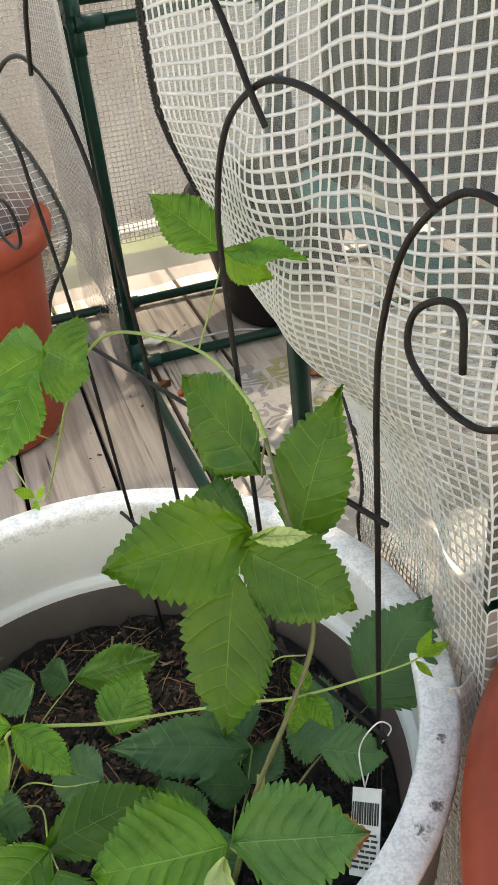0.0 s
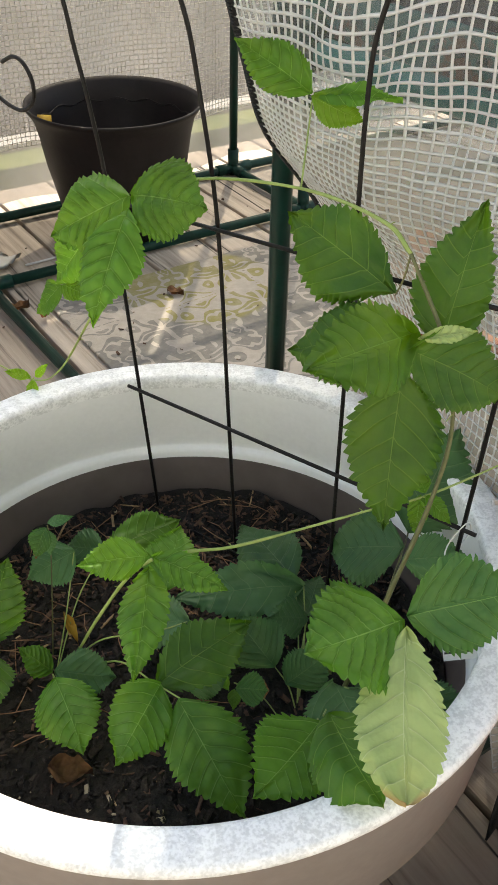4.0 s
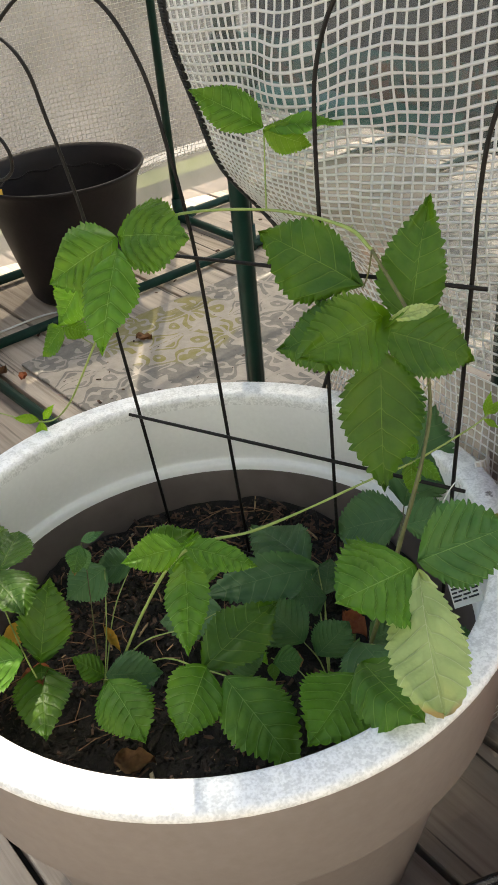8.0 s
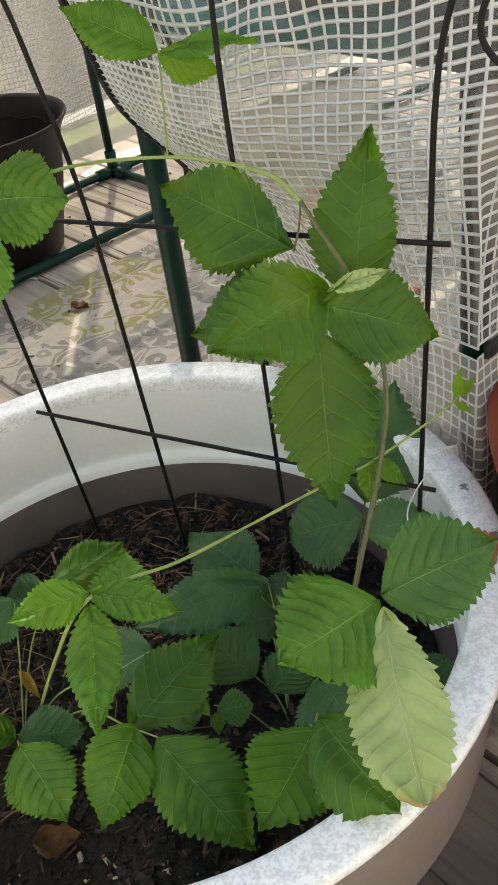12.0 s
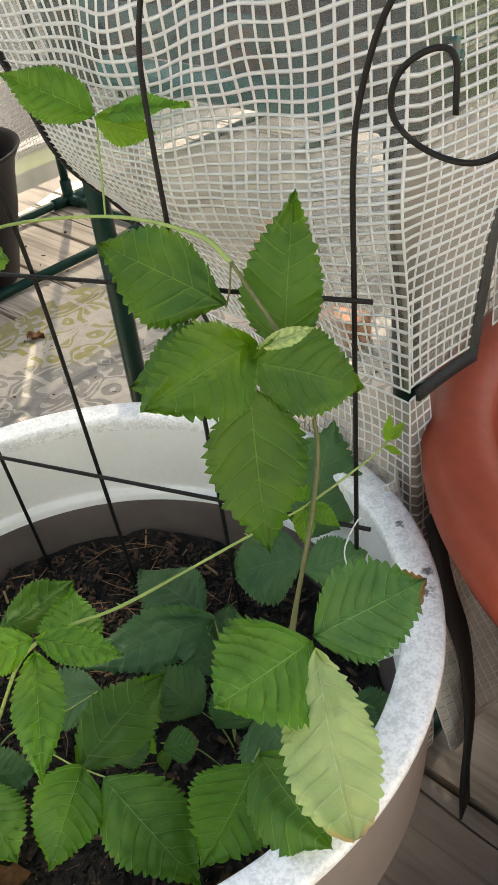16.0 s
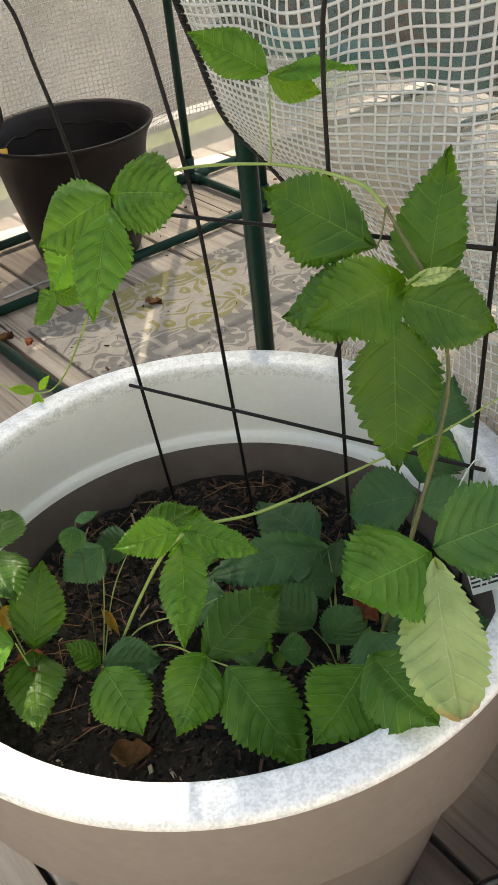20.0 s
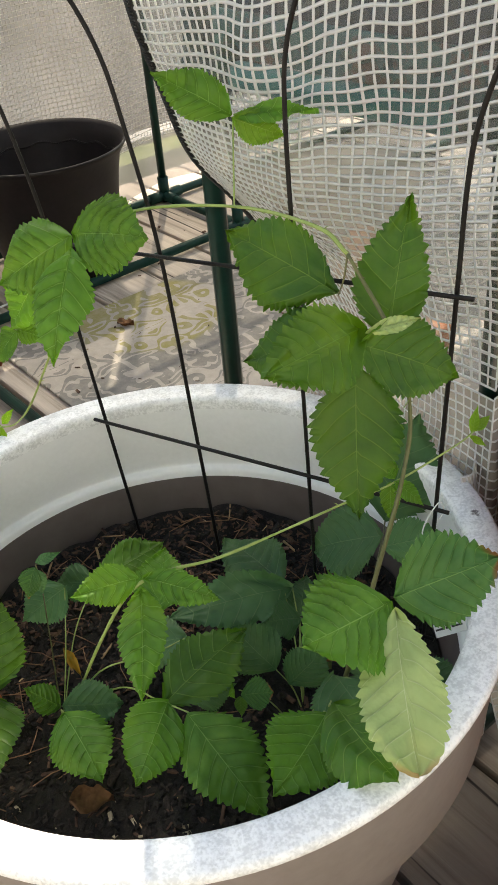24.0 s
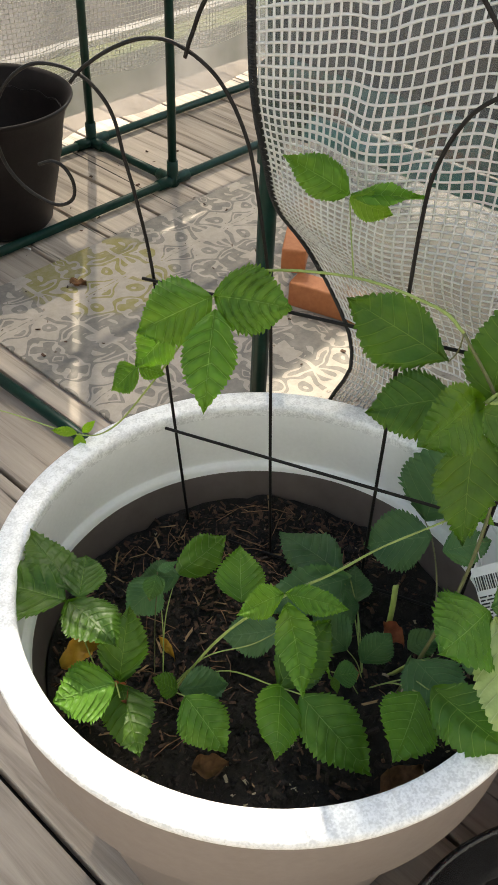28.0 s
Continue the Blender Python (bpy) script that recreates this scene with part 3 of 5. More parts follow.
bm = bmesh.new()
rings = []
for i in range(61):
    r = 0.193 * i / 60
    rings.append([bm.verts.new((r * math.cos(6.28319 * k / 150), r * math.sin(6.28319 * k / 150), soil_height(r * math.cos(6.28319 * k / 150), r * math.sin(6.28319 * k / 150)))) for k in range(150)] if i else [bm.verts.new((0, 0, soil_height(0, 0)))])
for a, b in zip(rings, rings[1:]):
    for k in range(150):
        j = (k + 1) % 150
        bm.faces.new((a[0], b[k], b[j]) if len(a) == 1 else (a[k], b[k], b[j], a[j]))
soil = part("soil", bm, SOIL, None)
tagged(soil, "dark damp potting soil inside the planter", "soil", kind="stuff")

# ---- trellis ----
def T(a, h, off=0.0):
    """A point of the trellis, which fans out a little: a along its rows from the second bar, h above the lower row."""
    v, z = a + h * (0.44 * a - 0.045), 0.373 + 0.072 * a + h
    off -= 0.015 * a + 0.024 * h
    return Vector((0.055 + 0.612 * v + 0.79 * off, 0.105 - 0.79 * v + 0.612 * off, z))


AX, WR = 0.0505, 0.0015
trellis = thing("trellis", "black wire trellis with arched tops and curled ends in the soil", "trellis", at=(0.06, 0.10, 0.2))
inner = [(0.0505, -0.20), (0.0505, 0.0), (0.0505, 0.16), (0.0505, 0.25), (0.054, 0.295), (0.068, 0.332), (0.092, 0.351), (0.115, 0.352), (0.140, 0.342), (0.165, 0.326), (0.178, 0.314)]
outer_left = [(0.1495, -0.20), (0.1495, 0.0), (0.150, 0.16), (0.155, 0.225), (0.160, 0.260), (0.165, 0.296), (0.181, 0.318), (0.205, 0.325), (0.228, 0.320), (0.252, 0.300), (0.268, 0.270), (0.268, 0.240), (0.254, 0.220), (0.230, 0.210), (0.213, 0.217), (0.208, 0.231), (0.213, 0.244), (0.223, 0.248), (0.236, 0.243)]
outer = [(0.1495, -0.20), (0.1495, 0.0), (0.1495, 0.16), (0.1495, 0.225), (0.153, 0.262), (0.165, 0.300), (0.187, 0.322), (0.208, 0.317), (0.224, 0.297), (0.230, 0.271), (0.222, 0.247), (0.203, 0.232), (0.182, 0.237), (0.167, 0.252), (0.168, 0.270), (0.180, 0.280), (0.190, 0.277), (0.192, 0.253)]
for side in (-1, 1):
    for path in (inner, outer if side > 0 else outer_left):
        shift = 0.0 if side > 0 or path is not inner else -0.018
        bm = tube(bmesh.new(), smooth_path([T(AX + side * a + shift * max(0, h - 0.16) / 0.19, h, 0.0 if path is inner else 0.0012) for a, h in path], 7), WR, 8)
        part("upright", bm, WIRE, trellis)
mid = [(-0.104, 0.344), (-0.098, 0.360), (-0.084, 0.388), (-0.045, 0.43), (0.0, 0.445), (0.04, 0.425), (0.072, 0.385), (0.088, 0.352), (0.097, 0.335)]
part("arch", tube(bmesh.new(), smooth_path([T(AX + a, h, -0.003) for a, h in mid], 7), WR, 8), WIRE, trellis)
for h in (0.0, 0.161, -0.13):
    part("crossbar", tube(bmesh.new(), [T(-0.107, h, -0.0036), T(0.211, h, -0.0036)], WR, 8), WIRE, trellis)

# ---- greenhouse frame ----
PR = 0.0095
frame_thing = thing("greenhouse", "dark green steel pipe frame with plastic joints on the deck", "greenhouse")


def pipe(a, b, r=PR, name="pipe", material=GREEN_PIPE):
    part(name, tube(bmesh.new(), [a, b], r, 12), material, frame_thing)


def joint(p, arms):
    bm = bmesh.new()
    for d in arms:
        tube(bm, [Vector(p) - 0.012 * Vector(d), Vector(p) + 0.045 * Vector(d)], PR * 1.32, 12)
    part("joint", bm, GREEN_PIPE, frame_thing, "moulded green plastic joint")


up, dn, dw = Vector((0, 0, 1)), G(1, 0, 0), G(0, 1, 0)
WA, WB, NJ, NT = -1.095, -1.375, 0.212, 0.915
ZB, ZS, TOP = 0.014, 0.606, 1.55
SIDE = 0.237
corners = {"J": (NJ, WA), "Jb": (NJ + 0.02, WB), "T1": (NT, WA), "C1": (NT, WB), "M": (0.230, -0.222), "P": (SIDE + 0.006, 0.078)}
for key, (n_, w_) in corners.items():
    pipe(G(n_, w_, 0.0), G(n_, w_, TOP), name="post")
pipe(G(NJ - 0.0, WA, ZB), G(1.75, WA, ZB))
pipe(G(NJ - 0.25, WB, ZB), G(1.75, WB, ZB))
pipe(G(NJ, WA, ZB), G(NJ + 0.02, WB, ZB))
pipe(G(NT, WA, ZB), G(NT, WB, ZB))
pipe(G(NJ, WA, ZB), G(0.228, -0.10, ZB))
pipe(G(NJ, WA, ZS), G(1.75, WA, ZS))
pipe(G(NJ, WA, ZS), G(NJ + 0.02, WB, ZS))
pipe(G(NJ, WB, ZS), G(1.75, WB, ZS))
pipe(G(0.23, -0.222, ZS), G(SIDE + 0.006, 0.078, ZS), 0.011, "rail", HAZED_RAIL)
pipe(G(0.23, -0.222, ZS), G(0.9, -0.222, ZS))
pipe(G(SIDE + 0.006, 0.078, ZS), G(0.9, 0.078, ZS))
for key, arms in (("J", (up, dn, dw, -dw)), ("Jb", (up, dw, dn)), ("T1", (up, dn, -dn, -dw)), ("C1", (up, dn, -dn, dw)), ("P", (up, dn))):
    n_, w_ = corners[key]
    joint(G(n_, w_, ZB), arms)
for key, arms in (("J", (up, -up, dn, -dw)), ("Jb", (up, -up, dw)), ("M", (up, -up, dw, dn)), ("P", (up, -up, -dw, dn))):
    n_, w_ = corners[key]
    joint(G(n_, w_, ZS), arms)


# ---- greenhouse cover ----
def netting(grid, cell_rows, cell_cols, width, thick):
    """Raised white threads over a sheet: grid[i][j] are its points, a thread along every cell_rows-th row and cell_cols-th column."""
    bm = bmesh.new()
    rows, cols = len(grid), len(grid[0])

    def normal(i, j):
        a = grid[min(i + 1, rows - 1)][j] - grid[max(i - 1, 0)][j]
        b = grid[i][min(j + 1, cols - 1)] - grid[i][max(j - 1, 0)]
        return a.cross(b).normalized()

    def ribbon(line, wd):
        last = None
        for k, (p, nrm) in enumerate(line):
            q = line[min(k + 1, len(line) - 1)][0] - line[max(k - 1, 0)][0]
            s = q.cross(nrm).normalized() * wd * (1 + 0.35 * noise.noise(p * 55))
            ring = [bm.verts.new(p + s), bm.verts.new(p + nrm * thick), bm.verts.new(p - s), bm.verts.new(p - nrm * thick)]
            if last:
                for e in range(4):
                    bm.faces.new((last[e], last[(e + 1) % 4], ring[(e + 1) % 4], ring[e]))
            last = ring

    for i in range(0, rows, cell_rows):
        ribbon([(grid[i][j], normal(i, j)) for j in range(cols)], width)
    for j in range(0, cols, cell_cols):
        ribbon([(grid[i][j], normal(i, j)) for i in range(rows)], width * 0.85)
    return bm


def sheet(grid):
    bm = bmesh.new()
    v = [[bm.verts.new(p) for p in row] for row in grid]
    for a, b in zip(v, v[1:]):
        for j in range(len(a) - 1):
            bm.faces.new((a[j], a[j + 1], b[j + 1], b[j]))
    return bm


def lerp_table(table, z):
    if z <= table[0][0]:
        return Vector(table[0][1])
    for (z0, p0), (z1, p1) in zip(table, table[1:]):
        if z <= z1:
            return Vector(p0).lerp(Vector(p1), (z - z0) / (z1 - z0))
    return Vector(table[-1][1])


# the open edge of the side flap, by height
EDGE = [(0.0, (0.190, 0.285)), (0.25, (0.188, 0.240)), (0.34, (0.182, 0.195)), (0.38, (0.187, 0.176)), (0.42, (0.184, 0.182)), (0.45, (0.176, 0.204)), (0.48, (0.166, 0.226)), (0.52, (0.144, 0.228)), (0.56, (0.119, 0.212)), (0.60, (0.096, 0.203)), (0.64, (0.078, 0.196)), (0.68, (0.066, 0.186)), (0.75, (0.064, 0.190)), (1.0, (0.090, 0.230)), (1.6, (0.140, 0.290))]
FLAP_COLS, FRONT_COLS = 36, 9
FRONT = [(0.40, (0.080, 0)), (0.515, (0.085, 0)), (0.583, (0.112, 0)), (0.64, (0.120, 0)), (1.3, (0.135, 0))]


def flap_point(f, z):
    """f: 0 at the open edge, 1 at the corner post, then on to 1 + FRONT_COLS / FLAP_COLS at the front edge."""
    if z > 0.57:
        z = 0.57 + (z - 0.57) * (1 - 0.30 * max(0.0, 1 - f))  # rows drawn together towards the open edge
    e = (lerp_table(EDGE, z - 0.018) + lerp_table(EDGE, z) * 2 + lerp_table(EDGE, z + 0.018)) / 4
    c = Vector((G(SIDE - 0.012, 0.094, 0)[0], G(SIDE - 0.012, 0.094, 0)[1]))
    if f <= 1:
        p = e.lerp(c, f)
        q = math.sin(math.pi * f)
        bulge = 0.008 * q * math.sin((z - 0.50) * 16) + 0.012 * q * noise.noise(Vector((f * 2.5, z * 6, 0.3))) + 0.005 * q * noise.noise(Vector((f * 7, z * 17, 1.3)))
        bulge += 0.0035 * q * math.sin(f * 21 + 5 * math.sin(z * 14)) * math.exp(-((z - 0.60) / 0.09) ** 2)
        bulge += 0.034 * math.exp(-((z - 0.56) / 0.045) ** 2) * (0.4 + 0.2 * q) * (1 - 0.55 * f)
        p = p - Vector((NX, NY)) * bulge
        sag = -0.016 * q * math.exp(-((z - 0.60) / 0.12) ** 2) + 0.007 * q * noise.noise(Vector((f * 4, z * 9, 2.0))) + 0.004 * q * noise.noise(Vector((f * 9, z * 22, 5.0)))
    else:
        r = (f - 1) * FLAP_COLS / FRONT_COLS * lerp_table(FRONT, z)[0]
        p = c + Vector((NX, NY)) * r + Vector((NY, -NX)) * (0.005 * math.sin(z * 23 + r * 20) - 0.01 * r)
        sag = -0.08 * r * math.exp(-((z - 0.42) / 0.08) ** 2) - 0.1 * r * math.exp(-((z - 0.60) / 0.08) ** 2)
    return Vector((p[0], p[1], z + sag))


FLAP_END = 1 + FRONT_COLS / FLAP_COLS


def flap_rows(z0, z1):
    """Heights of the net's rows: drawn together over the rail, wider above it."""
    rows = [z0]
    while rows[-1] < z1:
        z = rows[-1]
        rows.append(z + 0.0088 - 0.0030 * math.exp(-((z - 0.57) / 0.05) ** 2) + 0.0024 * min(1.0, max(0.0, (z - 0.64) / 0.08)))
    return rows


def flap_grid(rows, f1=FLAP_END):
    cols = round(f1 * FLAP_COLS) * 3
    fine = [a + (b - a) * k / 3 for a, b in zip(rows, rows[1:]) for k in range(3)] + [rows[-1]]
    along = [f1 * j / cols for j in range(cols + 1)]
    along = [f * (0.68 + 0.32 * f) if f < 1 else f for f in along]  # drawn together at the open edge
    return [[flap_point(f, z) for f in along] for z in fine]


cover = thing("greenhouse_cover", "clear plastic cover with white square net, hanging in folds", "greenhouse cover")
heights = flap_rows(0.435, 1.235)
g = flap_grid(heights)
part("netting", netting(g, 3, 3, 0.00125, 0.0007), THREAD, cover, "white reinforcing net", kind="stuff")
part("film", sheet(g), FILM_FLAP, cover, "clear film, milky near the bottom")
# lower part, to the deck
g2 = flap_grid(flap_rows(0.03, 0.425), 1.0 + 3 / FLAP_COLS)
part("netting", netting(g2, 3, 3, 0.0010, 0.0006), THREAD, cover, "white reinforcing net", kind="stuff")
part("film", sheet(g2), FILM_LOW, cover, "milky film")


def tape(bm, path, width, thick, facing):
    """A flat band along a path; facing gives the band's normal."""
    last = None
    path = [Vector(p) for p in path]
    for k, p in enumerate(path):
        d = (path[min(k + 1, len(path) - 1)] - path[max(k - 1, 0)]).normalized()
        f = facing(p) if callable(facing) else Vector(facing)
        s = d.cross(f).normalized() * width / 2
        f = s.cross(d).normalized() * thick / 2
        ring = [bm.verts.new(p + a * s + b * f) for a, b in ((1, 1), (1, -1), (-1, -1), (-1, 1))]
        if last:
            for e in range(4):
                bm.faces.new((last[e], last[(e + 1) % 4], ring[(e + 1) % 4], ring[e]))
        else:
            bm.faces.new(ring[::-1])
        last = ring
    bm.faces.new(last)
    return bm


out_n = -G(1, 0, 0)
zip_line = [flap_point(0, 0.47 + 0.01 * k) for k in range(77)]
part("edge_cord", tube(bmesh.new(), [flap_point(0, 0.10 + 0.01 * k) for k in range(38)], 0.0021, 6), FABRIC_TAPE, cover, "thin black edge cord")
zip_tape = part("zip_tape", tape(bmesh.new(), zip_line, 0.0065, 0.0016, out_n + Vector((-0.2, -0.5, 0))), FABRIC_TAPE, cover, "black zip along the open edge")
bm = bmesh.new()
for k in range(0, 230):
    z = 0.475 + 0.0034 * k
    p = flap_point(0, z) + Vector((-0.0015, -0.002, 0))
    d = (flap_point(0, z + 0.002) - flap_point(0, z - 0.002)).normalized()
    s = d.cross(out_n).normalized()
    tube(bm, [p - s * 0.0024, p + s * 0.0024], 0.0007, 5)
part("zip_teeth", bm, FABRIC_TAPE, zip_tape, kind="stuff")
trim = [flap_point(FLAP_END, 0.425 + 0.01 * k) for k in range(80)]
part("trim", tape(bmesh.new(), trim, 0.0115, 0.002, G(0, 1, 0)), GREY_TAPE, cover, "grey binding on the front edge")
hem = [flap_point(1.03 + (FLAP_END - 1.03) * k / 10, 0.428) + G(0, 0.002, 0) for k in range(11)]
part("hem", tape(bmesh.new(), hem, 0.009, 0.003, G(0, 1, 0.2)), FABRIC_TAPE, cover, "black hem tape")
strap_line = smooth_path([G(0.218, 0.118, 0.350), G(0.222, 0.128, 0.277), G(0.238, 0.136, 0.20), G(0.241, 0.142, 0.114), G(0.232, 0.146, 0.05), G(0.228, 0.15, 0.004)], 6)
part("strap", tape(bmesh.new(), strap_line, 0.025, 0.002, G(0.3, 1, 0)), FABRIC_TAPE, cover, "wide black tie strap hanging down")
# slanting skirt below the front hem
skirt = []
for i in range(37):
    s = i / 36
    a, b = G(0.205 + 0.03 * s, 0.085 + 0.04 * s, 0.365 - 0.325 * s), G(0.250 + 0.122 * s, 0.085 + 0.04 * s, 0.365 - 0.290 * s)
    skirt.append([a.lerp(b, j / 14) + G(0, 0.004 * math.sin(j * 0.7 + i * 0.2), -0.004 * i * (j - 7) / 36) for j in range(15)])
part("netting", netting(skirt, 1, 1, 0.0010, 0.0006), THREAD, cover, "white reinforcing net", kind="stuff")
part("film", sheet(skirt), SKIRT, cover, "beige opaque film")
part("hem", tape(bmesh.new(), [p + G(0, 0.001, -0.002) for p in skirt[-1]], 0.004, 0.002, G(0, 1, 0.2)), SKIRT, cover, "folded beige hem")


def wall_grid(a, b, z0, z1, cell, ripple, seed):
    """A hanging net wall from plan point a to b (n, w)."""
    a, b = Vector(a), Vector(b)
    length = (b - a).length
    side = Vector((-(b - a)[1], (b - a)[0])) / length
    cols, rows = round(length / cell), round((z1 - z0) / cell)
    out = []
    for i in range(rows + 1):
        z = z0 + (z1 - z0) * i / rows
        line = []
        for j in range(cols + 1):
            p = a.lerp(b, j / cols)
            o = ripple * (noise.noise(Vector((j * cell * 5, z * 1.2, seed))) + 0.4 * math.sin(j * cell * 23 + seed) * (1.0 - 0.4 * z))
            p = p + side * o
            line.append(G(p[0], p[1], z))
        out.append(line)
    return out


back = thing("back_cover", "hazy netted plastic cover behind the greenhouse frame", "greenhouse cover")
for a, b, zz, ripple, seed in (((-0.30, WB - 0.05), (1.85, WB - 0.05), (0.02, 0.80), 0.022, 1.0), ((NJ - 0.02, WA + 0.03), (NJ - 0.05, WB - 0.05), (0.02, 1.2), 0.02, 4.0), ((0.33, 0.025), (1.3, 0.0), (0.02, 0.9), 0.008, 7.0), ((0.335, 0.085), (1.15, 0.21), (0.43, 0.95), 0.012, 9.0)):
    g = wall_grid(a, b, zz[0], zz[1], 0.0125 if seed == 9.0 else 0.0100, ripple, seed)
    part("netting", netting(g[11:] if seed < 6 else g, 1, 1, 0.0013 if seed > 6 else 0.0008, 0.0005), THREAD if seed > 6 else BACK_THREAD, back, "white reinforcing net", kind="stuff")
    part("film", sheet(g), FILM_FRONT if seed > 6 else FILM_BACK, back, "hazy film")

# Unseen upper walls, added to soften the sun inside the greenhouse.
for a, b, zz in (((-0.30, WB - 0.05), (0.92, WB - 0.05), (0.80, 1.62)), ((0.92, WB - 0.05), (1.85, WB - 0.05), (0.80, 1.62)), ((1.85, WB - 0.05), (1.85, -0.06), (0.02, 1.62)), ((0.33, 0.025), (1.3, 0.0), (0.9, 1.62))):
    part("film", sheet(wall_grid(a, b, zz[0], zz[1], 0.05, 0.01, 2.0)), FILM_FRONT if a[0] == 0.33 else FILM_SIDE_SCREEN if zz[0] == 0.80 else FILM, back, "hazy film")
# Unseen roof strips, added to dim the sun; their gap lights the rim.
for n0, n1, w0, w1 in ((0.64, 1.85, -1.42, 0.10), (0.18, 0.64, -1.42, -1.08), (0.18, 0.64, -1.08, -0.92), (0.59, 0.64, -0.92, 0.10), (0.18, 0.59, -0.54, 0.10)):
    cols, lines_ = max(4, round((n1 - n0) / 0.05)), max(4, round((w1 - w0) / 0.05))
    roof_screen = [[G(n0 + (n1 - n0) * j / cols, w0 + (w1 - w0) * i / lines_, 1.94 - 0.39 * abs(n0 + (n1 - n0) * j / cols - 1.02)) for j in range(cols + 1)] for i in range(lines_ + 1)]
    part("film", sheet(roof_screen), FILM_SIDE_SCREEN if w0 == -1.08 else FILM_ROOF_SCREEN, back, "hazy film")

# loose flap by the far doorpost
EDGE_L = smooth_path([G(0.03, -1.03, 0.75), G(0.055, -1.03, 0.60), G(0.067, -1.03, 0.504), G(0.102, -1.03, 0.43), G(0.130, -1.03, 0.333), G(0.121, -1.03, 0.277), G(0.072, -1.03, 0.192), G(0.05, -1.03, 0.03)], 8)
part("binding", tape(bmesh.new(), EDGE_L, 0.010, 0.002, G(0, 1, 0)), GREY_TAPE, back, "grey edge binding")
g = []
for p in EDGE_L:
    g.append([p + G(-0.0165 * j, 0.010 * math.sin(j * 0.9), 0) for j in range(26)])
part("netting", netting(g, 1, 1, 0.0011, 0.0005), THREAD, back, "white reinforcing net", kind="stuff")
part("film", sheet(g), FILM_BACK, back, "hazy film")


# ---- plant pots ----
def rim_pot(name, label, centre, z, r, rb, lip, drop, material, soil_z=None, group=""):
    """A turned pot with a rolled lip: rim height z, rim radius r, base radius rb."""
    pot = thing(name, label, "plant pot", group, at=(centre[0], centre[1], 0))
    prof = [(rb * 0.1, 0.004), (rb * 0.94, 0.004), (rb, 0.012), (r - lip * 1.15, z - drop - 0.012), (r - lip, z - drop - 0.004), (r - lip * 0.25, z - drop), (r, z - drop * 0.6), (r, z - drop * 0.25), (r - lip * 0.35, z), (r - lip * 0.9, z), (r - lip * 1.3, z - 0.006), (r - lip * 1.5, z - drop), (rb * 0.95, 0.02), (rb * 0.1, 0.02)]
    part("body", lathe(bmesh.new(), prof, centre, 96), material, pot)
    if soil_z:
        rs = rb + (r - lip * 1.5 - rb) * soil_z / z + 0.004
        bm = bmesh.new()
        ringsp = []
        for i in range(26):
            q = rs * i / 25
            ringsp.append([bm.verts.new((centre[0] + q * math.cos(0.0785398 * k), centre[1] + q * math.sin(0.0785398 * k), soil_z + 0.012 * noise.noise(Vector((q * math.cos(0.0785398 * k), q * math.sin(0.0785398 * k), r)) * 30))) for k in range(80)])
        for a, b in zip(ringsp, ringsp[1:]):
            for k in range(80):
                bm.faces.new((a[k], b[k], b[(k + 1) % 80], a[(k + 1) % 80]))
        s = part("potting_mix", bm, SOIL, pot, "dark bark-rich soil", kind="stuff")
    return pot


rim_pot("terracotta_pot", "large terracotta pot with thick rolled rim and bark soil", (0.492, -0.168), 0.405, 0.285, 0.19, 0.036, 0.055, TERRACOTTA, 0.335)
rim_pot("terracotta_pot", "terracotta plastic pot with rolled rim beside the greenhouse door", (-0.40, 0.93), 0.372, 0.170, 0.12, 0.022, 0.045, TERRACOTTA, 0.32)
dark_pot = thing("nursery_pot", "empty dark brown nursery pot with flared rim on the deck", "plant pot", at=(0.103, 1.335, 0))
flare = [(0.02, 0.004), (0.100, 0.004), (0.106, 0.012), (0.138, 0.150), (0.147, 0.205), (0.154, 0.235), (0.165, 0.252), (0.170, 0.259), (0.1695, 0.262), (0.167, 0.263), (0.160, 0.256), (0.150, 0.234), (0.142, 0.200), (0.100, 0.02), (0.02, 0.02)]
part("body", lathe(bmesh.new(), flare, (0.103, 1.335), 96), BROWN_PLASTIC, dark_pot)
bm = bmesh.new()
wavy = [(0.103 + (0.146 + 0.001 * math.sin(k * 0.9)) * math.cos(0.0628319 * k), 1.335 + (0.146 + 0.001 * math.sin(k * 0.9)) * math.sin(0.0628319 * k), 0.222 + 0.003 * math.sin(k * 0.9)) for k in range(101)]
part("inner_edge", tube(bm, wavy, 0.0016, 5), BROWN_PLASTIC, dark_pot, "wavy moulded line inside")
bm = bmesh.new()
box(bm, Matrix.Translation((-0.030, 1.32, 0.235)) @ pose(0, 0, 0, 70, 10, 20), (0.028, 0.022, 0.0015))
part("label", bm, YELLOW_LEAF, dark_pot, "yellow paper label inside")
low = rim_pot("nursery_pot", "black plastic nursery pot with shiny thin rim and soil", (0.135, -0.405), 0.10, 0.225, 0.17, 0.006, 0.012, BLACK_PLASTIC, 0.06)

# ---- dark board on the rail behind the side flap ----
# Only the foot shows; the height is added to shade planter and deck.
board = thing("plastic_board", "dark grey ribbed plastic board leaning behind the netted flap", "board")
bm = bmesh.new()
box(bm, Matrix.Translation(G(0.279, -0.08, ZS + 0.024 + 0.29)) @ GREEN_TURN, (0.006, 0.33, 0.58), 0.002)
panel = part("panel", bm, GREY_PLASTIC, board)
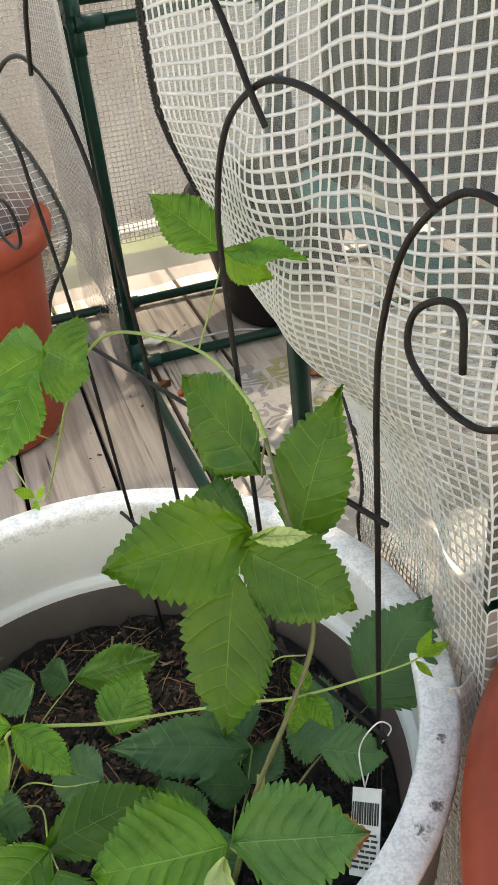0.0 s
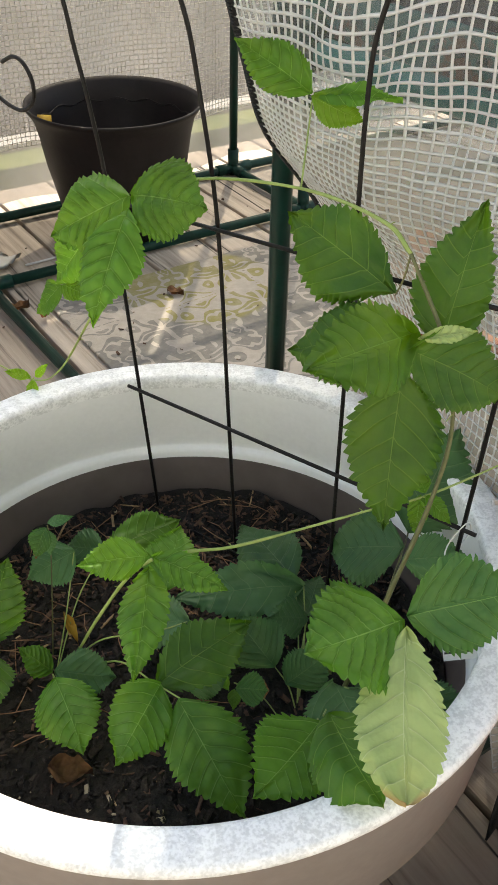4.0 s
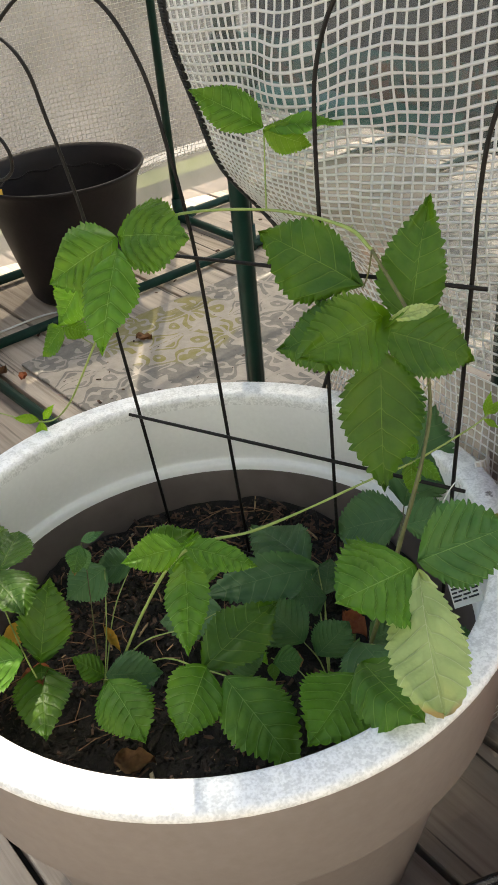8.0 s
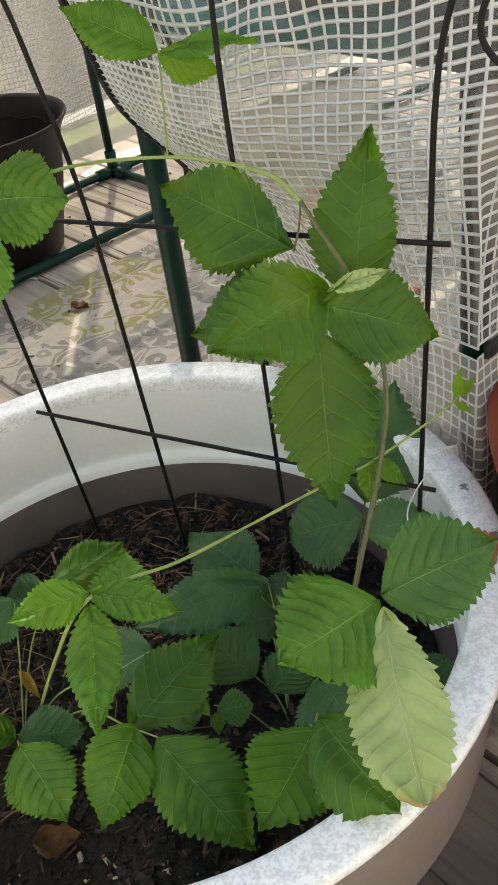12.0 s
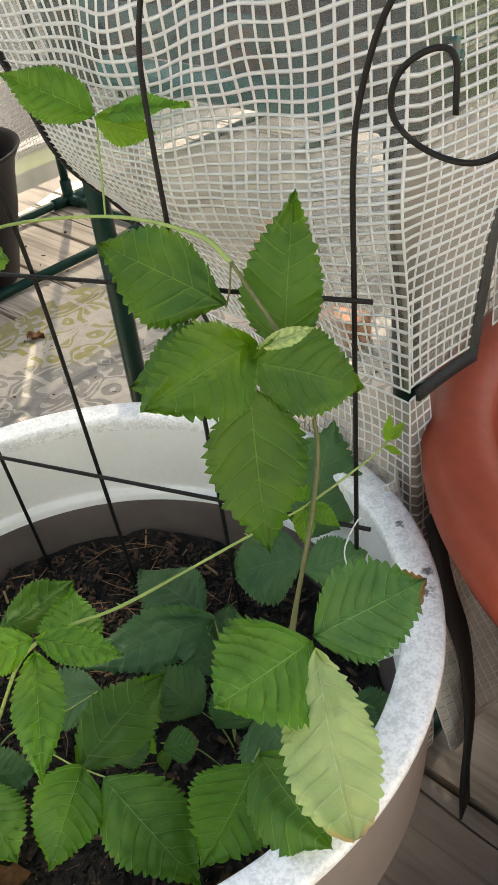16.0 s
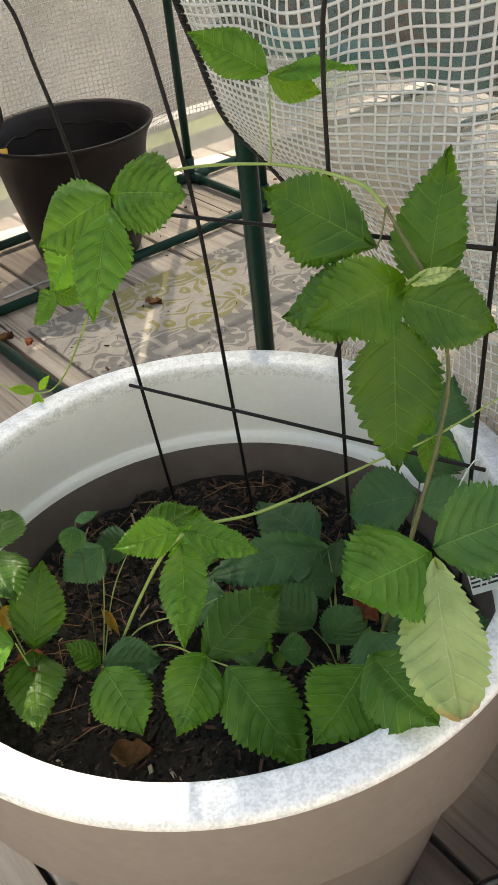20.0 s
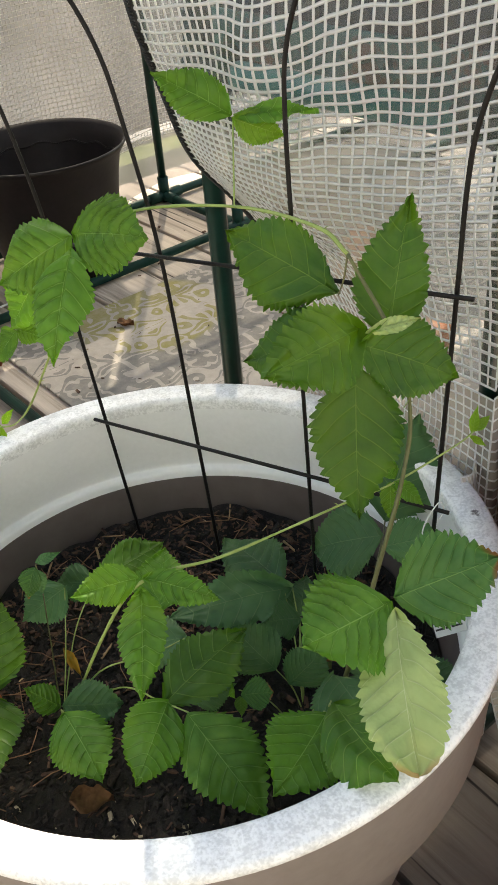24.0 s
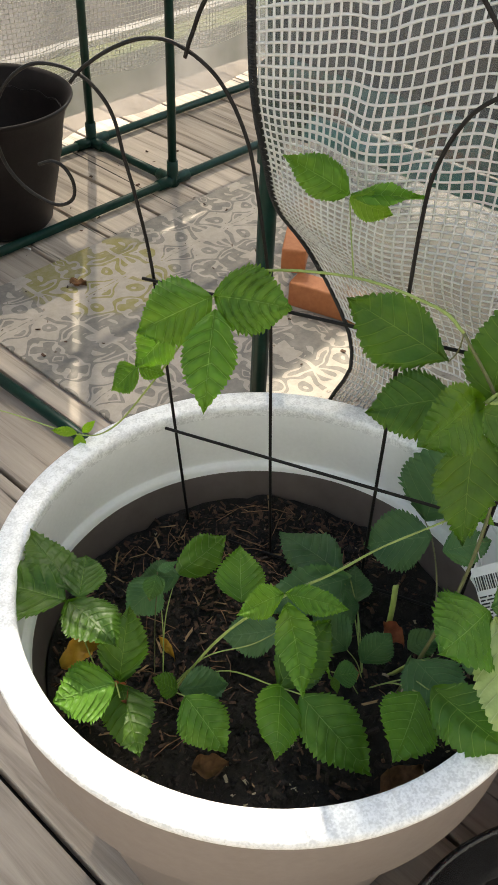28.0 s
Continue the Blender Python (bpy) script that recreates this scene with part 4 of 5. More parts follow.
for k in range(7):
    bm = bmesh.new()
    box(bm, Matrix.Translation(G(0.2745, -0.235 + 0.052 * k, ZS + 0.024 + 0.29)) @ GREEN_TURN, (0.006, 0.012, 0.575), 0.002)
    part("rib", bm, GREY_PLASTIC, panel)

# Likewise carried up unseen, keeping sun off the front and terracotta pot.
inner_board = thing("plastic_board", "dark grey ribbed plastic board standing behind the netted front", "board")
bm = bmesh.new()
box(bm, Matrix.Translation(G(0.62, -0.014, ZS + 0.024 + 0.29)) @ GREEN_TURN, (0.64, 0.006, 0.58), 0.002)
panel = part("panel", bm, GREY_PLASTIC, inner_board)
for k in range(12):
    bm = bmesh.new()
    box(bm, Matrix.Translation(G(0.325 + 0.052 * k, -0.0095, ZS + 0.024 + 0.29)) @ GREEN_TURN, (0.012, 0.006, 0.575), 0.002)
    part("rib", bm, GREY_PLASTIC, panel)

# ---- wire shelf on the rail ----
shelf = thing("wire_shelf", "teal coated wire shelf lying on the greenhouse rails", "shelf")
for n_ in (0.272, 0.60, 0.94):
    part("edge_rod", tube(bmesh.new(), [G(n_, -0.25, ZS + 0.0255), G(n_, 0.095, ZS + 0.0255)], 0.0035, 8), TEAL_WIRE, shelf)
for k in range(16):
    w_ = -0.24 + 0.0218 * k
    part("rod", tube(bmesh.new(), [G(0.257, w_, ZS + 0.0195), G(0.95, w_, ZS + 0.0195)], 0.0022, 6), TEAL_WIRE, shelf)
for w_ in (-0.222, 0.078):
    part("foot_rod", tube(bmesh.new(), [G(0.262, w_, ZS + 0.0135), G(0.95, w_, ZS + 0.0135)], 0.004, 8), TEAL_WIRE, shelf)

bm = bmesh.new()
box(bm, Matrix.Translation(G(0.2655, -0.075, ZS + 0.0095 + 0.010)) @ GREEN_TURN, (0.004, 0.345, 0.036), 0.001)
part("front_lip", bm, TRAY, shelf, "teal and brown stained front lip")
plank = thing("wooden_plank", "brown wooden plank lying on the wire shelf", "plank")
bm = bmesh.new()
box(bm, Matrix.Translation(G(0.44, -0.11, ZS + 0.033)) @ GREEN_TURN, (0.28, 0.25, 0.018), 0.002)
part("plank_body", bm, speckled("brown_wood", (0.12, 0.065, 0.04), (0.22, 0.13, 0.08), 14, 0.7, 0.3), plank)

# ---- rug ----
bm = bmesh.new()
box(bm, Matrix.Identity(4), (1.45, 1.02, 0.006), 0.002)
rug = part("rug", bm, RUG, None, smooth=False)
rug.matrix_world = Matrix.Translation(G(0.283 + 0.725, -0.495, 0.0035)) @ GREEN_TURN
tagged(rug, "flat-woven outdoor rug with grey and olive scroll pattern on ivory", "rug")

# ---- orange-brown wooden stand foot ----
stand = thing("wooden_stand", "orange-brown wooden plant stand feet on the rug", "plant stand")
for a, b in (((0.505, 0.815, 0.03), (0.615, 0.662, 0.03)), ((0.51, 0.83, 0.075), (0.62, 0.98, 0.09))):
    a, b = Vector(a), Vector(b)
    bm = bmesh.new()
    d = b - a
    box(bm, Matrix.Translation((a + b) / 2) @ d.to_track_quat("X", "Z").to_matrix().to_4x4(), (d.length, 0.045, 0.05), 0.004)
    part("beam", bm, ORANGE_WOOD, stand)

# ---- small things on the deck ----
cable = thing("cable", "thin white cable lying on the deck boards", "cable", at=(0.07, 1.22, 0))
part("cable_body", tube(bmesh.new(), smooth_path([(-0.10, 1.20, 0.003), (0.0, 1.235, 0.003), (0.07, 1.227, 0.003), (0.109, 1.205, 0.003), (0.12, 1.19, 0.003)], 6), 0.0022, 6), PAPER, cable)

bm = bmesh.new()
rnd = random.Random(33)
for k in range(150):
    n_, w_ = rnd.uniform(0.0, 1.1), rnd.uniform(-1.3, -0.15)
    on_rug = 0.29 < n_ and -0.99 < w_ < 0.0
    flake_p = G(n_, w_, 0.0085 if on_rug else 0.0025)
    size = rnd.uniform(0.0015, 0.006)
    box(bm, Matrix.Translation(flake_p) @ pose(0, 0, 0, rnd.uniform(-25, 25), rnd.uniform(-25, 25), rnd.uniform(0, 360)), (size * 1.5, size * rnd.uniform(0.3, 0.8), size * 0.3))
specks = part("debris", bm, BARK, None, smooth=False)
tagged(specks, "dark crumbs of bark scattered on rug and boards", "litter", kind="stuff")

PAPER_AT = (-0.165, 1.215, 0)
paper = thing("paper_scrap", "crumpled white paper scrap on the boards beside the green bar", "paper", at=PAPER_AT)
bm = bmesh.new()
grid_ = [[bm.verts.new((PAPER_AT[0] + 0.012 * i - 0.03 + 0.006 * j, PAPER_AT[1] + 0.011 * j - 0.03, 0.006 + 0.020 * abs(noise.noise(Vector((i * 0.6, j * 0.5, 3.0)))))) for i in range(6)] for j in range(6)]
for a, b in zip(grid_, grid_[1:]):
    for j in range(5):
        bm.faces.new((a[j], a[j + 1], b[j + 1], b[j]))
bmesh.ops.solidify(bm, geom=bm.faces[:], thickness=0.0006)
part("sheet", bm, PAPER, paper)

# ---- fence beyond the lawn ----
fence = thing("board_fence", "tan wooden board fence beyond the strip of lawn", "fence")
me = mesh_from("fence_board", box(bmesh.new(), Matrix.Translation((0, 0, 0.72)), (0.145, 0.02, 1.25), 0.004), PALE_WOOD, False)
for k in range(35):
    ob = new("fence_board", me)
    ob.parent = fence
    ob.matrix_basis = Matrix.Translation(G(-1.9 + 0.151 * k, WB - 1.30, -0.36)) @ pose(0, 0, 0, 0, 0, math.degrees(math.atan2(NY, NX)))
for z in (-0.10, 0.60):
    bm = bmesh.new()
    box(bm, Matrix.Translation(G(0.64, WB - 1.33, z)) @ GREEN_TURN, (5.3, 0.04, 0.09), 0.004)
    part("rail", bm, PALE_WOOD, fence)

# ---- pale path behind the fence ----
bm = bmesh.new()
box(bm, Matrix.Translation(G(1.4, WB - 1.62, -0.352)) @ GREEN_TURN, (7.0, 0.42, 0.03), 0.005)
path_strip = part("path", bm, CONCRETE, None, smooth=False)
tagged(path_strip, "sunlit pale concrete path behind the fence", "path", kind="structure")

# ---- added walls: one closes the place behind the camera, one bounces sunlight ----
ADDED_WALL = speckled("added_wall_pale", (0.55, 0.56, 0.56), (0.65, 0.66, 0.66), 5, 0.8, 0.2)
bm = bmesh.new()
box(bm, Matrix.Translation(G(0.5, 2.4, 1.2)) @ GREEN_TURN, (6.0, 0.2, 3.6), 0.01)
# Unseen reflector on the open side, throwing sunlight onto flap and leaves.
box(bm, Matrix.Translation(G(-2.6, 0.6, 1.2)) @ GREEN_TURN, (0.2, 3.4, 3.6), 0.01)
house = part("wall_added", bm, ADDED_WALL, None, smooth=False)
tagged(house, "plain light unseen walls added around the deck", "wall", kind="structure")

# ---- bramble plants ----
FACE = Vector((-0.12, -0.62, 0.78))
leaf_count = [0]


def vein_phase(u, out):
    """Counts the side veins, which leave the midrib slanting and bow towards the tip; out is the distance from the midrib in leaf lengths."""
    return u - 0.50 * out - 1.15 * out * out


def outline(u, wide, full, sharp):
    """Half width of a leaflet that is widest at wide; full rounds its foot, sharp draws out its point."""
    if u < wide:
        return math.sin(1.5708 * u / wide) ** full
    return max(0.0, math.cos(1.5708 * (u - wide) / (1 - wide))) ** sharp


def leaf(plant, tone, base, tip, width, bend=0.12, fold=0.14, face=None, wide=0.40, full=0.82, sharp=1.22, puff=0.5, side=0.0, crumple=1.0):
    """One leaflet from base to tip: unevenly toothed outline, blade puffed up between sunken side veins, folded along the midrib and drooping."""
    leaf_count[0] += 1
    seed = leaf_count[0] * 3.7
    base, tip = Vector(base), Vector(tip)
    x = tip - base
    length = x.length
    x.normalize()
    f = Vector(face) if face else FACE + 0.25 * Vector((math.sin(seed), math.cos(seed * 1.3), math.sin(seed * 0.7)))
    nrm = (f - x * f.dot(x)).normalized()
    y = nrm.cross(x)
    small = length < 0.034
    teeth = 11 if small else 19
    rows, half = teeth * (4 if small else 5), 6 if small else 9
    bm = bmesh.new()
    layer = bm.loops.layers.uv.new("uv")
    second = bm.loops.layers.uv.new("veins")
    grid, uvs, vein_at = [], {}, {}
    size = width * length
    for i in range(rows + 1):
        u = i / rows
        shape = outline(u, wide, full, sharp)
        line = []
        for j in range(-half, half + 1):
            v = j / half
            sgn = 1 if v > 0 else -1
            edge = abs(v) ** 7
            place = u * teeth + (0.4 if v > 0 else 0) + 0.7 * noise.noise(Vector((u * 6, sgn * 3.0, seed)))
            which = math.floor(place)
            s1 = place - which
            big = (1.25, 0.5, 0.85)[int(which) % 3] * (0.85 + 0.6 * noise.noise(Vector((which * 1.7, sgn * 5.0, seed))))
            fade = min(1.0, u * 7) * min(1.0, 0.15 + (1 - u) * 4.5)
            tooth = fade * (0.18 * big * ((s1 / 0.74 if s1 < 0.74 else (1 - s1) / 0.26) - 0.45)) + 0.05 * noise.noise(Vector((u * 4, sgn * 2.0, seed)))
            lop = 1 + side * sgn
            hw = 0.5 * size * lop * max(0.0, shape + edge * tooth * (1 if shape > 0.05 else 0))
            yy = v * hw
            a = abs(yy)
            phase = vein_phase(u, a / length) + 0.055 * noise.noise(Vector((u * 2.6, sgn * 4.0, seed))) + 0.045 * sgn * math.sin(seed)
            q = abs(math.sin(math.pi * VEINS * phase)) ** 1.3
            inside = min(1, abs(v) * 4) * (1 - 0.75 * abs(v) ** 3) * min(1, 5 * u) * min(1, 3 * (1 - u))
            z = fold * a - bend * length * (u - 0.25) ** 2 + bend * length * 0.0625
            z += puff * 0.068 * size * q * inside
            z -= 0.16 * size * abs(v) ** 3 * shape * (0.5 + 0.5 * math.sin(seed * 1.9 + sgn))
            z += 0.020 * size * puff * abs(v) ** 4 * math.cos(2 * math.pi * VEINS * phase) * min(1, 4 * (1 - u))
            z += crumple * 0.095 * length * noise.noise(Vector((u * 2.2, v * 1.3, seed))) * (0.2 + abs(v))
            z += crumple * 0.026 * length * noise.noise(Vector((u * 6.5, v * 3.0, seed + 9))) * (0.3 + abs(v))
            sway = 0.06 * length * math.sin(seed * 2.3) * (u * u - u)
            vert = bm.verts.new(base + x * (u * length + edge * fade * 0.014 * length * (s1 - 0.3)) + y * (yy + sway) + nrm * z)
            uvs[vert] = (u, 0.5 + 0.5 * v)
            vein_at[vert] = (phase, a / length)
            line.append(vert)
        grid.append(line)
    for a, b in zip(grid, grid[1:]):
        for j in range(len(a) - 1):
            face_ = bm.faces.new((a[j], a[j + 1], b[j + 1], b[j]))
            for lp in face_.loops:
                lp[layer].uv = uvs[lp.vert]
                lp[second].uv = vein_at[lp.vert]
    return part("leaf", bm, LEAF[tone], plant, {"pale": "pale green underside of a turned leaf with brown edges", "scorched": "green leaf with scorched brown tip", "lime": "small lime green young leaf"}.get(tone, ""))


def stem(plant, points, r0, r1, material=None, name="stem", thorns=0):
    path = smooth_path(points, 7)
    r0, r1 = 0.55 * r0, max(0.00045, 0.55 * r1)
    radii = [r0 + (r1 - r0) * k / (len(path) - 1) for k in range(len(path))]
    bm = tube(bmesh.new(), path, radii, 8, wobble=0.25)
    rnd = random.Random(len(path) * 13 + int(r0 * 1e5))
    for k in range(thorns):
        i = rnd.randrange(2, len(path) - 2)
        d = (path[i + 1] - path[i]).normalized()
        out = Vector((rnd.uniform(-1, 1), rnd.uniform(-1, 1), rnd.uniform(-1, 1)))
        out = (out - d * out.dot(d)).normalized()
        tube(bm, [path[i] + out * radii[i] * 0.6, path[i] + out * (radii[i] + 0.0012) - d * 0.0006, path[i] + out * (radii[i] + 0.0021) - d * 0.0016], [0.0005, 0.0003, 0.00007], 5)
    return part(name, bm, material or STEM_YOUNG, plant)


cane_a = thing("bramble_plant", "tall bramble cane climbing the trellis, with toothed green leaves", "plant", "bramble plants", at=(0.066, -0.095, 0.25))
cane_b = thing("bramble_plant", "low bramble plant with bright young leaves on arching stems", "plant", "bramble plants", at=(-0.099, 0.002, 0.25))
cane_c = thing("bramble_plant", "small bramble plant with sunlit leaves close to the planter wall", "plant", "bramble plants", at=(-0.14, -0.005, 0.245))
cane_d = thing("bramble_plant", "low spreading bramble plant with dark shaded leaves", "plant", "bramble plants", at=(0.07, -0.06, 0.245))

# high on the cane
leaf(cane_a, "mid", (0.122, -0.022, 0.544), (0.076, 0.048, 0.568), 0.64, bend=0.10, fold=0.10, face=(-0.72, -0.58, 0.38), wide=0.52, full=1.10, sharp=1.30, puff=0.45, side=0.16)
leaf(cane_a, "mid", (0.137, -0.058, 0.525), (0.165, -0.029, 0.599), 0.50, bend=0.04, fold=0.12, face=(-0.35, -0.85, 0.40), wide=0.36, full=0.74, sharp=1.14, puff=0.55, side=0.12)
leaf(cane_a, "mid", (0.114, -0.045, 0.531), (0.063, -0.010, 0.508), 0.78, bend=0.1, wide=0.48, puff=0.51)
leaf(cane_a, "fresh", (0.116, -0.064, 0.543), (0.051, -0.094, 0.547), 0.66, bend=0.16, fold=0.20, face=(-0.02, -0.86, 0.50), wide=0.42, full=0.73, sharp=0.97, puff=0.45, side=0.06)
leaf(cane_a, "mid", (0.111, -0.071, 0.538), (0.165, -0.091, 0.512), 0.70, bend=0.15, fold=0.14, face=(-0.05, -0.82, 0.57), wide=0.44, full=0.77, sharp=1.08, puff=0.46)
leaf(cane_a, "mid", (0.108, -0.075, 0.527), (0.095, -0.106, 0.443), 0.56, bend=0.05, fold=0.10, face=(-0.28, -0.90, 0.34), wide=0.38, full=0.77, sharp=1.14, puff=0.49)
leaf(cane_a, "pale", (0.116, -0.070, 0.543), (0.146, -0.078, 0.549), 0.30, face=(0.0, -0.75, 0.65), fold=0.3, wide=0.5)
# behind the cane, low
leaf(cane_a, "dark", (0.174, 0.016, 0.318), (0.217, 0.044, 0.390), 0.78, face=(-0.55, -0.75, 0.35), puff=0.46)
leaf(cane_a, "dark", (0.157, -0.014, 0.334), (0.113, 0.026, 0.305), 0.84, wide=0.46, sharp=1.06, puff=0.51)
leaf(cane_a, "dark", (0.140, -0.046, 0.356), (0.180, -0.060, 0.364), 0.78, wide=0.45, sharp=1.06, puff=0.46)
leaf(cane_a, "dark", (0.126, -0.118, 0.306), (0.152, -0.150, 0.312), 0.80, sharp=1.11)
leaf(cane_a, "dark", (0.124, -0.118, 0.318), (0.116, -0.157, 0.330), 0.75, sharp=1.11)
# three leaves over the planter's edge
leaf(cane_a, "broad", (0.095, -0.144, 0.414), (0.035, -0.167, 0.430), 0.92, fold=0.06, face=(-0.05, -0.60, 0.80), wide=0.44, full=0.72, sharp=0.96, puff=0.89)
leaf(cane_a, "scorched", (0.097, -0.145, 0.417), (0.163, -0.150, 0.427), 0.80, fold=0.08, face=(-0.16, -0.75, 0.64), wide=0.42, full=0.73, sharp=1.02, puff=0.89)
leaf(cane_a, "pale", (0.094, -0.152, 0.417), (0.065, -0.234, 0.391), 0.50, bend=0.05, fold=0.02, face=(-0.35, -0.70, 0.62), wide=0.58, full=0.70, sharp=0.56, side=-0.06, puff=0.90)
# top sprig
leaf(cane_a, "young", (0.105, 0.100, 0.620), (0.062, 0.122, 0.651), 0.56, face=(-0.25, -0.6, 0.7), fold=0.10, bend=0.22, puff=1.20)
leaf(cane_a, "young", (0.106, 0.100, 0.620), (0.152, 0.070, 0.624), 0.36, face=(-0.1, -0.45, 0.85), fold=0.22, puff=1.20)
# Lime tone stands for sun shining through this leaf.
leaf(cane_a, "lime", (0.104, 0.098, 0.619), (0.132, 0.078, 0.608), 0.62, face=(-0.2, -0.93, 0.25), wide=0.45)
# sprig hanging beside the trellis
leaf(cane_a, "young", (-0.010, 0.090, 0.568), (0.024, 0.040, 0.578), 0.82, face=(-0.55, -0.60, 0.58), fold=0.06, wide=0.42, full=0.74, sharp=1.06, puff=1.29)
leaf(cane_a, "young", (-0.012, 0.091, 0.567), (-0.064, 0.116, 0.534), 0.78, fold=0.10, face=(-0.45, -0.72, 0.52), wide=0.42, sharp=1.14, puff=1.20)
leaf(cane_a, "young", (-0.014, 0.082, 0.562), (-0.046, 0.032, 0.514), 0.52, bend=0.12, fold=0.16, face=(-0.30, -0.62, 0.72), wide=0.46, full=0.77, sharp=1.11, puff=1.68)
leaf(cane_a, "young", (-0.058, 0.130, 0.492), (-0.078, 0.141, 0.466), 0.80, puff=1.38)
leaf(cane_a, "young", (-0.035, 0.104, 0.540), (-0.064, 0.122, 0.496), 0.60, fold=0.2, face=(-0.6, -0.7, 0.4), puff=1.29)
leaf(cane_a, "young", (-0.057, 0.130, 0.492), (-0.040, 0.116, 0.488), 0.80)
leaf(cane_a, "young", (-0.058, 0.131, 0.492), (-0.048, 0.124, 0.512), 0.60)

# young sprig on the arching stem
leaf(cane_b, "young", (-0.030, -0.068, 0.416), (-0.072, -0.079, 0.427), 0.54, fold=0.2, face=(0.10, -0.65, 0.75), wide=0.42, puff=1.46)
leaf(cane_b, "young", (-0.029, -0.069, 0.416), (0.010, -0.096, 0.408), 0.48, fold=0.16, face=(0.0, -0.40, 0.92), wide=0.42, puff=1.46)
leaf(cane_b, "young", (-0.032, -0.077, 0.416), (-0.050, -0.137, 0.394), 0.40, bend=0.14, fold=0.22, face=(0.05, -0.45, 0.88), wide=0.44, full=0.77, sharp=1.08, puff=1.68)
# below it
leaf(cane_b, "broad", (-0.049, 0.083, 0.285), (0.017, 0.111, 0.281), 0.50, wide=0.5, sharp=1.06, puff=0.61)
leaf(cane_b, "broad", (-0.010, 0.028, 0.285), (0.009, 0.070, 0.311), 0.84, face=(-0.3, -0.5, 0.8), puff=0.65)
leaf(cane_b, "dark", (-0.050, 0.074, 0.293), (-0.082, 0.096, 0.283), 0.75, puff=0.61)
leaf(cane_b, "dark", (-0.072, 0.065, 0.304), (-0.110, 0.053, 0.294), 0.88, puff=0.55)
leaf(cane_b, "mid", (-0.033, -0.077, 0.310), (0.039, -0.043, 0.319), 0.55, face=(0.04, -0.45, 0.90), wide=0.46, full=0.80, sharp=1.16, puff=0.45, fold=0.06)
leaf(cane_b, "broad", (-0.030, -0.077, 0.311), (-0.064, -0.132, 0.317), 0.64, bend=0.08, fold=0.12, face=(0.20, -0.40, 0.88), wide=0.38, full=0.74, sharp=1.11, puff=0.46)
leaf(cane_b, "broad", (-0.021, -0.093, 0.315), (0.007, -0.161, 0.282), 0.64, bend=0.16, fold=0.06, face=(-0.01, -0.45, 0.89), wide=0.42, full=0.74, sharp=1.14, puff=0.96, side=0.08)
leaf(cane_b, "broad", (-0.096, -0.040, 0.291), (-0.083, -0.090, 0.273), 0.78, face=(0.05, -0.40, 0.90), wide=0.42, full=0.74, sharp=1.04, puff=0.55)
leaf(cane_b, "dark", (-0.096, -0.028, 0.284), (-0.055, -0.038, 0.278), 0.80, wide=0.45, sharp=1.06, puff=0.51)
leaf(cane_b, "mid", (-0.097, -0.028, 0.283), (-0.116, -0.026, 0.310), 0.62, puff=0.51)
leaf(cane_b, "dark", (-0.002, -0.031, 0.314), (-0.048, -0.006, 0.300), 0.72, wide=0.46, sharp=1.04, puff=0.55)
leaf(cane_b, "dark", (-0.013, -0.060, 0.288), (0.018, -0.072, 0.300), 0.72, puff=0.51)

# wilting sprout at the back
leaf(cane_b, "dark", (-0.088, 0.030, 0.366), (-0.071, 0.026, 0.372), 0.42, bend=0.5, fold=0.3)
leaf(cane_b, "scorched", (-0.089, 0.028, 0.364), (-0.101, 0.018, 0.347), 0.70, bend=0.4, fold=0.3)
leaf(cane_b, "dark", (-0.089, 0.028, 0.362), (-0.088, 0.020, 0.344), 0.60, bend=0.3, fold=0.2)
stem(cane_b, [(-0.099, 0.020, 0.235), (-0.092, 0.030, 0.30), (-0.088, 0.031, 0.345), (-0.088, 0.029, 0.365)], 0.0010, 0.0007, STEM)

# sunlit plant by the wall
leaf(cane_c, "mid", (-0.139, -0.008, 0.297), (-0.117, 0.016, 0.352), 0.62, face=(-0.05, -0.70, 0.70), wide=0.42, full=0.77, sharp=1.08, puff=0.51)
leaf(cane_c, "mid", (-0.139, -0.010, 0.295), (-0.148, -0.071, 0.290), 0.68, wide=0.38, full=0.74, sharp=1.08, puff=0.51)
leaf(cane_c, "broad", (-0.148, -0.027, 0.326), (-0.195, -0.018, 0.320), 0.98, face=(0.1, -0.4, 0.9), wide=0.48, full=0.73, sharp=0.94, puff=0.65)
leaf(cane_c, "mid", (-0.160, 0.044, 0.352), (-0.214, 0.100, 0.352), 0.72, face=(0.0, -0.35, 0.93), wide=0.42, sharp=1.06, puff=0.61)
leaf(cane_c, "mid", (-0.152, 0.050, 0.352), (-0.166, 0.128, 0.360), 0.50, face=(0.2, -0.5, 0.85), wide=0.40, puff=0.51)
leaf(cane_c, "mid", (-0.150, 0.043, 0.352), (-0.130, 0.082, 0.354), 0.85, wide=0.45, sharp=1.01, puff=0.51)
leaf(cane_c, "mid", (-0.158, 0.043, 0.351), (-0.140, -0.012, 0.353), 0.80, face=(0.1, -0.45, 0.88), wide=0.46, sharp=1.06, puff=0.51)

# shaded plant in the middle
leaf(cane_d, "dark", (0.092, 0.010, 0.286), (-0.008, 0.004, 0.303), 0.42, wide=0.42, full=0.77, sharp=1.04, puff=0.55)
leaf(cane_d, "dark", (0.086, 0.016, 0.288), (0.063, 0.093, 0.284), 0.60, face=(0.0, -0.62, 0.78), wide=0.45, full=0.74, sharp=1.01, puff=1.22)
